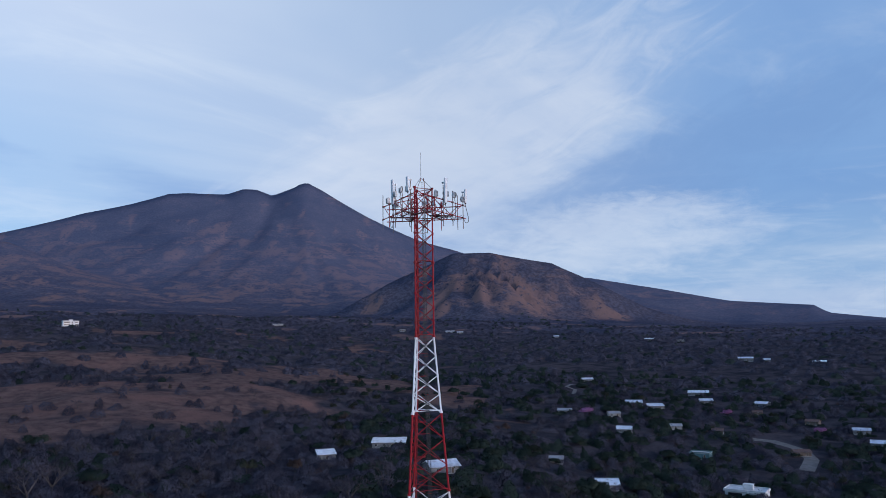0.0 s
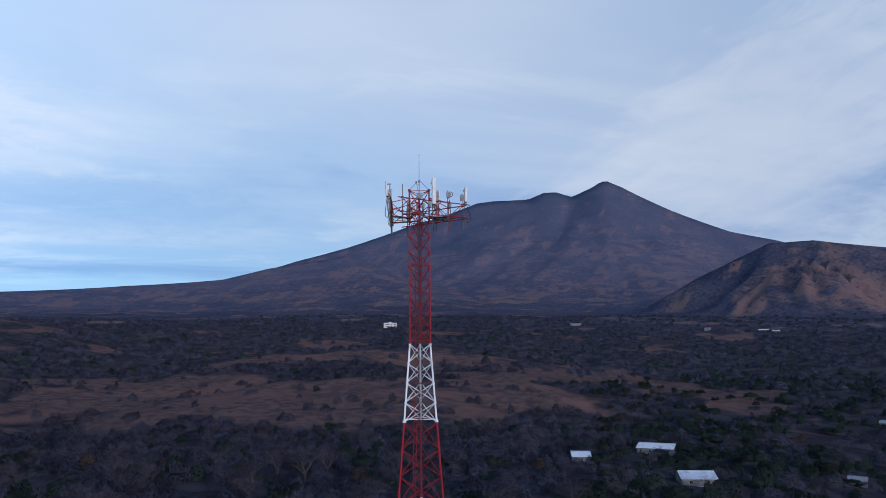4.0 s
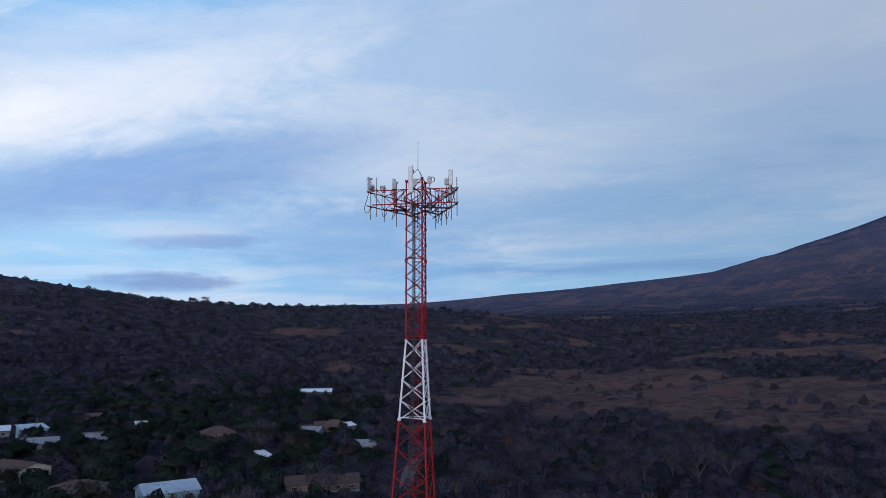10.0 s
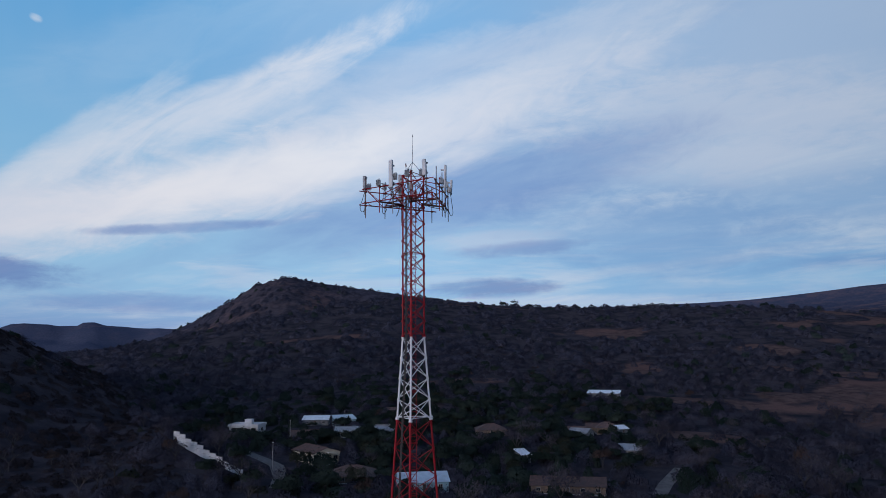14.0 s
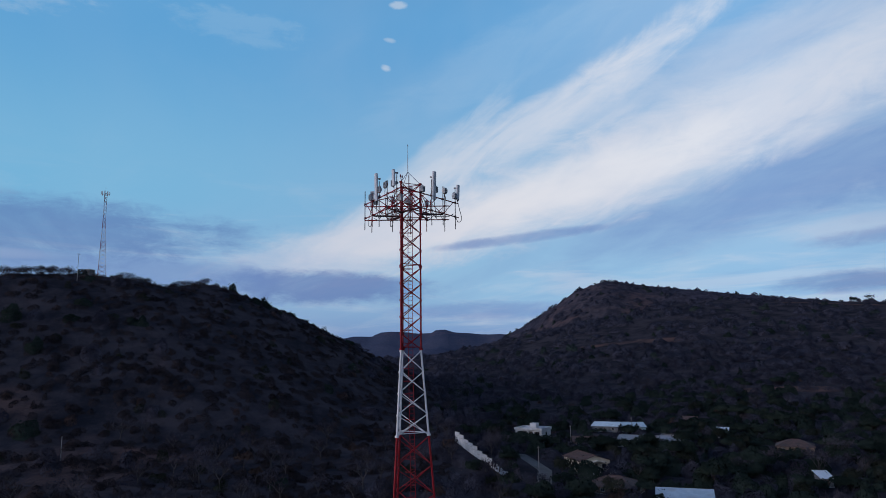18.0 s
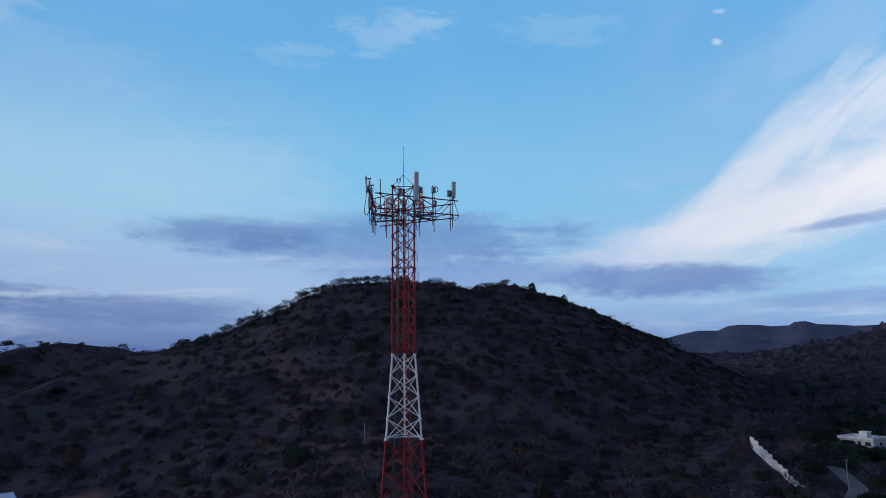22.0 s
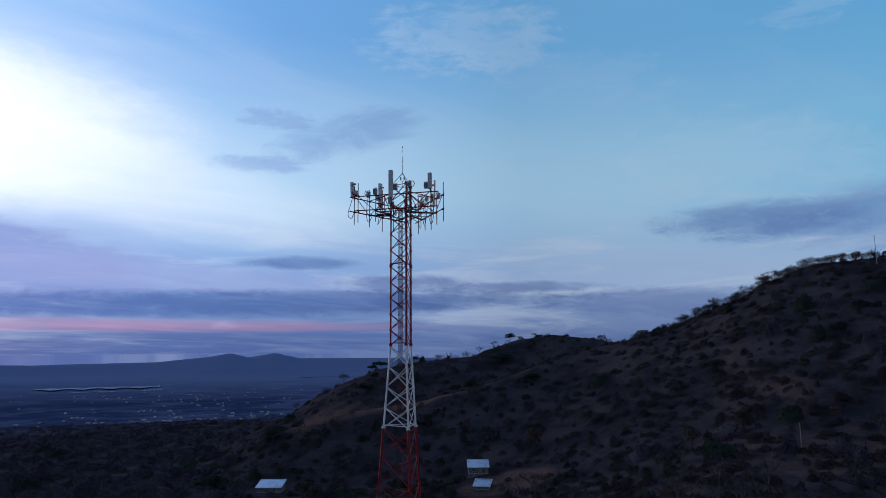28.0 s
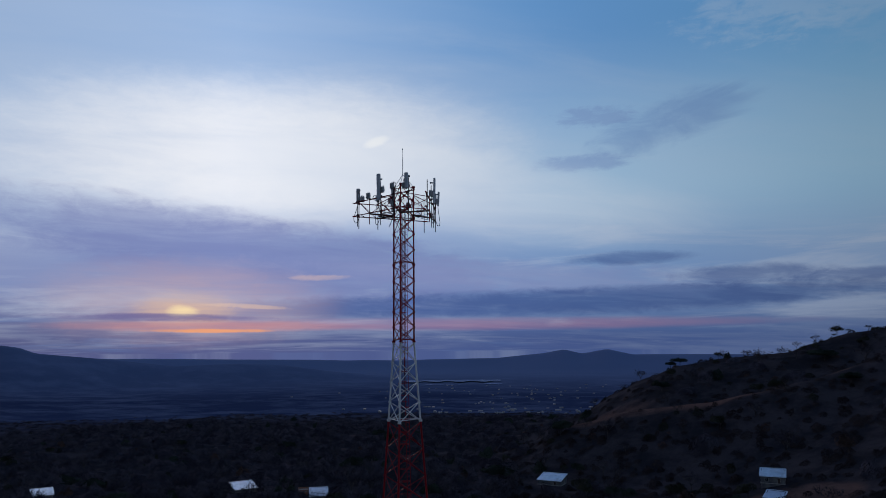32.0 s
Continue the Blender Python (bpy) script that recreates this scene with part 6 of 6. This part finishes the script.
# low growth before the village houses
for x, y, wide, deep, *rest in HOUSES[3:]:
    d = math.hypot(x, y)
    for k in range(3 if y > -100 else 0):
        u, v = (rng.random() - 0.5) * wide, deep / 2 + 2.2 + 2.5 * rng.random()
        grove("village_trees", "green" if rng.random() < 0.7 else "olive", x - x / d * v - y / d * u, y - y / d * v + x / d * u, float(0.34 + 0.18 * rng.random() + 0.0002 * d))
for az, d, size in ((36.8, 179, 1.7), (34.5, 190, 1.5), (39.5, 187, 1.45), (42, 182, 1.3)):
    plant("bare", *polar(az, d), size)
for az, d in ((-14.6, 418), (-14.9, 422), (-26.1, 465), (-33, 430)):
    plant("blossom", *polar(az, d), 1.1)
# crests: thin lines of trees against the sky
for k in range(46):
    t = k / 45
    az, d = 109.6 - 22 * t + rng.normal(0, 0.25), 1372
    grove("crest_trees", "umbrella", *polar(az, d + rng.normal(0, 6)), float(0.7 + 0.9 * rng.random() ** 2))
for k in range(300):
    az = 125.5 + 37.5 * rng.random()
    i = next(j for j in range(len(MAST_HILL) - 1) if MAST_HILL[j + 1][0] >= az)
    (a0, d0, _), (a1, d1, _) = MAST_HILL[i], MAST_HILL[i + 1]
    d = d0 + (d1 - d0) * (az - a0) / (a1 - a0)
    if abs(az - 144.8) < 0.8:
        continue
    grove("hilltop_trees", "bare", *polar(az, d + rng.normal(2, 5)), float((0.34 + 0.26 * rng.random()) * (1.25 if az > 147 else 0.85)))
for az, d, size, kind in ((175.7, 417, 0.75, "umbrella"), (177.0, 415, 0.55, "umbrella"), (178.0, 410, 0.5, "umbrella"), (179.3, 404, 0.7, "bare"), (180.6, 398, 0.6, "bare"), (186.5, 390, 0.7, "olive"), (189.6, 386, 0.9, "green"), (190.4, 386, 0.75, "green"), (184.5, 391, 0.5, "bare"), (126.3, 508, 0.9, "bare"), (127.2, 500, 0.6, "bare")):
    plant(kind, *polar(az, d), size)
for k in range(40):
    grove("ridge_trees", "bare" if k % 3 else "olive", *polar(168 + 24 * rng.random(), 398 + rng.normal(0, 8)), float(0.2 + 0.18 * rng.random()))
for k in range(40):
    grove("ridge_trees", "umbrella" if k % 2 else "green", *polar(62 + 30 * rng.random(), 928 + rng.normal(0, 8)), float(0.6 + 0.8 * rng.random() ** 2))
plant("umbrella", *polar(82.2, 940), 2.3)
raise_groves({"village_trees": "trees between the village houses", "woodland": "woods on the lower slopes", "crest_trees": "thin line of trees on a far crest", "hilltop_trees": "trees along the hilltop", "ridge_trees": "trees along a grassy ridge"})


def stand(name, count, near, far, templates, radius, height, mat, label, share, seed, az_span=(-42, 252), shrink=1.0):
    """Scrub that nobody could count: many copies of a few ragged bushes, as one mesh."""
    dice = np.random.default_rng(seed)
    az, d = np.radians(az_span[0] + (az_span[1] - az_span[0]) * dice.random(count)), near + (far - near) * dice.random(count) ** 0.8
    x, y = -np.sin(az) * d, np.cos(az) * d
    keep = dice.random(count) < share(x, y, np.degrees(az), d)
    if near < 600:
        for cx, cy, r in KEEP_CLEAR:
            l = math.hypot(cx, cy)
            u, v = ((x - cx) * cx + (y - cy) * cy) / l, (-(x - cx) * cy + (y - cy) * cx) / l
            keep &= ~((np.abs(v) < r + 1.0) & (u > -r - 1.5) & (u < r + 1))
    x, y = x[keep], y[keep]
    z, n = terrain(x, y), int(keep.sum())
    lean_x, lean_y = (terrain(x + 4, y) - z) / 6, (terrain(x, y + 4) - z) / 6
    pick, spin = dice.integers(0, len(templates), n), dice.random(n) * 2 * math.pi
    r = radius * (0.6 + 0.8 * dice.random(n))
    h = height * (0.6 + 0.8 * dice.random(n))
    base = 0
    out_v, out_t, out_n = [], [], []
    for k, (tv, tt, tn) in enumerate(templates):
        m = pick == k
        c, s = np.cos(spin[m])[:, None], np.sin(spin[m])[:, None]
        px = (tv[None, :, 0] * c - tv[None, :, 1] * s) * r[m][:, None] + x[m][:, None]
        py = (tv[None, :, 0] * s + tv[None, :, 1] * c) * r[m][:, None] + y[m][:, None]
        pz = tv[None, :, 2] * h[m][:, None] + z[m][:, None] - 0.3 - 0.0012 * np.hypot(x[m], y[m])[:, None]
        pz = pz + (px - x[m][:, None]) * lean_x[m][:, None] + (py - y[m][:, None]) * lean_y[m][:, None]
        out_v.append(np.stack([px, py, pz], -1).reshape(-1, 3))
        out_n.append(np.stack([tn[None, :, 0] * c - tn[None, :, 1] * s, tn[None, :, 0] * s + tn[None, :, 1] * c, np.broadcast_to(tn[None, :, 2], (int(m.sum()), len(tn)))], -1).reshape(-1, 3))
        out_t.append((tt[None] + (np.arange(int(m.sum())) * len(tv))[:, None, None] + base).reshape(-1, 3))
        base += int(m.sum()) * len(tv)
    return tagged(new(name, face_mesh(name, np.concatenate(out_v), np.concatenate(out_t), mat, np.concatenate(out_n))), label, "scrub", kind="stuff")


def village_share(az, d):
    return ((az > 68) & (az < 110) & (d > 130) & (d < 420)) | ((az < 6) & (d < 800))


hills = lambda az: (az > 116) & (az < 204)
dry = lambda x, y, az, d: np.clip(1.45 - openness(x, y) * 2.6, 0.11, 0.95) * np.where(village_share(az, d), 0.45, 1.0)
tall = lambda x, y, az, d: dry(x, y, az, d) * np.where(hills(az), 0.05, 1.0)
green = lambda x, y, az, d: np.where(openness(x, y) > 0.4, 0.015, 1.0) * np.where(village_share(az, d), 0.9, 0.16) * np.where((az > 115) & (az < 250), 0.35, 1.0) * (0.55 + 0.9 * (fractal(x, y, 90, 2, 60) > 0))
low_shrubs = [canopy(780 + k, 20, 0.08, 26, 0.28, 3, 6) for k in range(7)]
shrubs = [canopy(700 + k, 34, 0.065, 40, 0.28) for k in range(9)]
bushes = [canopy(720 + k, 84, 0.075, 0, 0.3) for k in range(9)]
RUST_SCRUB = island_material("thin_brown_scrub", (0.040, 0.028, 0.026), (0.090, 0.058, 0.050))
BROWN = island_material("dark_brown_scrub", (0.019, 0.0155, 0.017), (0.050, 0.039, 0.039), spread=0.12)
# paler, bluer copies of TWIG and LEAF: distance haze put into the foliage colour
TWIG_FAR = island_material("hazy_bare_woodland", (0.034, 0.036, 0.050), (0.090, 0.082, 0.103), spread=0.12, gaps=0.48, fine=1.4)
LEAF_FAR = island_material("hazy_green_woodland", (0.020, 0.029, 0.027), (0.048, 0.060, 0.050), spread=0.12, gaps=0.46, fine=1.4)
stand("leafless_scrub", 12500, 98, 640, shrubs, 5.2, 6.0, TWIG, "leafless grey scrub covering the slopes", tall, 1)
stand("green_scrub", 7600, 98, 700, bushes, 4.4, 6.0, LEAF, "dark green bushes and small trees among the scrub", green, 2)
stand("russet_scrub", 900, 98, 600, bushes, 2.4, 2.8, RUST_SCRUB, "dry russet bushes among the scrub", dry, 3)
stand("low_brown_scrub", 10000, 112, 520, low_shrubs, 2.7, 2.6, BROWN, "low brown leafless scrub on the dark hillsides", lambda x, y, az, d: np.where(openness(x, y) > 0.42, 0.12, 0.95) * np.where((d < 230) & (az > 134) & (az < 162), 0.6, 1.0) * np.where((az > 166) & (d > 370), 0.25, np.where(az > 166, 0.6, 1.0)), 9, (114, 206))
stand("olive_scrub", 1100, 98, 650, bushes, 2.8, 3.6, OLIVE, "dusty olive bushes among the scrub", dry, 4)
far_shrubs = [canopy(740 + k, 12, 0.08, 8, 0.3, 3, 6) for k in range(7)]
far_bushes = [canopy(760 + k, 18, 0.09, 0, 0.3, 3, 6) for k in range(7)]
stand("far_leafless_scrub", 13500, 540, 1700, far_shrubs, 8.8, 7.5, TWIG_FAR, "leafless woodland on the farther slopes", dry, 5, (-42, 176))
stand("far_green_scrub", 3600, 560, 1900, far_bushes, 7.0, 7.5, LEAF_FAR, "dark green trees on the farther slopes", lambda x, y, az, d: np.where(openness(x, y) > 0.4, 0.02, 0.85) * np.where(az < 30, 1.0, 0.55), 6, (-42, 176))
stand("lowland_scrub", 6500, 440, 1500, far_bushes, 7.0, 3.6, TWIG, "bare woods that fall away to the plain", lambda x, y, az, d: np.clip((1500 - d) / 700, 0, 1) ** 1.5, 7, (184, 252))
tufts = [(t.reshape(-1, 3), np.arange(42).reshape(-1, 3), np.tile((0.0, 0.0, 1.0), (42, 1))) for t in (broom(14, 0.10) for k in range(5))]
stand("dry_grass", 9000, 110, 520, tufts, 0.8, 0.9, island_material("straw_grass", (0.085, 0.050, 0.040), (0.17, 0.105, 0.082), gaps=0.0), "tufts of dry reddish grass in the clearings", lambda x, y, az, d: np.where(openness(x, y) > 0.3, 1.0, np.where((az > 136) & (az < 160) & (d < 260), 0.5, 0.05)), 8)

# ---------------------------------------------------------------- the plain

WATER = material("still_pale_water", (0.30, 0.36, 0.46), (0.36, 0.42, 0.52), 0.01, 0.08)
for label, az0, az1, d0, d1 in (("long pale lake on the plain", 206.3, 214.6, 3080, 3330), ("narrow lake arm on the plain", 209.0, 212.5, 2890, 2925), ("distant water on the plain", 190, 196, 3900, 3960), ("pale pond on the plain", 206.2, 207.6, 2900, 3000), ("far thin water on the plain", 216, 219, 3700, 3730)):
    rim = [polar(az0 + (az1 - az0) * k / 16, d0 + (d1 - d0) * (0.2 + 0.25 * math.sin(k * 1.7))) for k in range(17)] + [polar(az1 + (az0 - az1) * k / 16, d1 - (d1 - d0) * (0.2 + 0.2 * math.sin(k * 2.3))) for k in range(17)]
    z = max(level(*p) for p in rim) + 1.0
    tagged(new("water", Geo().face(*[(x, y, z) for x, y in rim]).mesh("water", WATER)), label, "water", kind="structure")
town = Geo()
dice = random.Random(5)
for k in range(170):
    az, d = dice.gauss(203, 8), dice.uniform(1100, 2900)
    x, y = polar(az, d)
    w = dice.uniform(3, 7)
    town.box((x, y, level(x, y) + 1.2), (w, dice.uniform(3, 6), 2.8), dice.random() * 3)
tagged(new("distant_town", town.mesh("distant_town", DULL_METAL)), "pale roofs of a distant town on the plain", "town", kind="stuff")
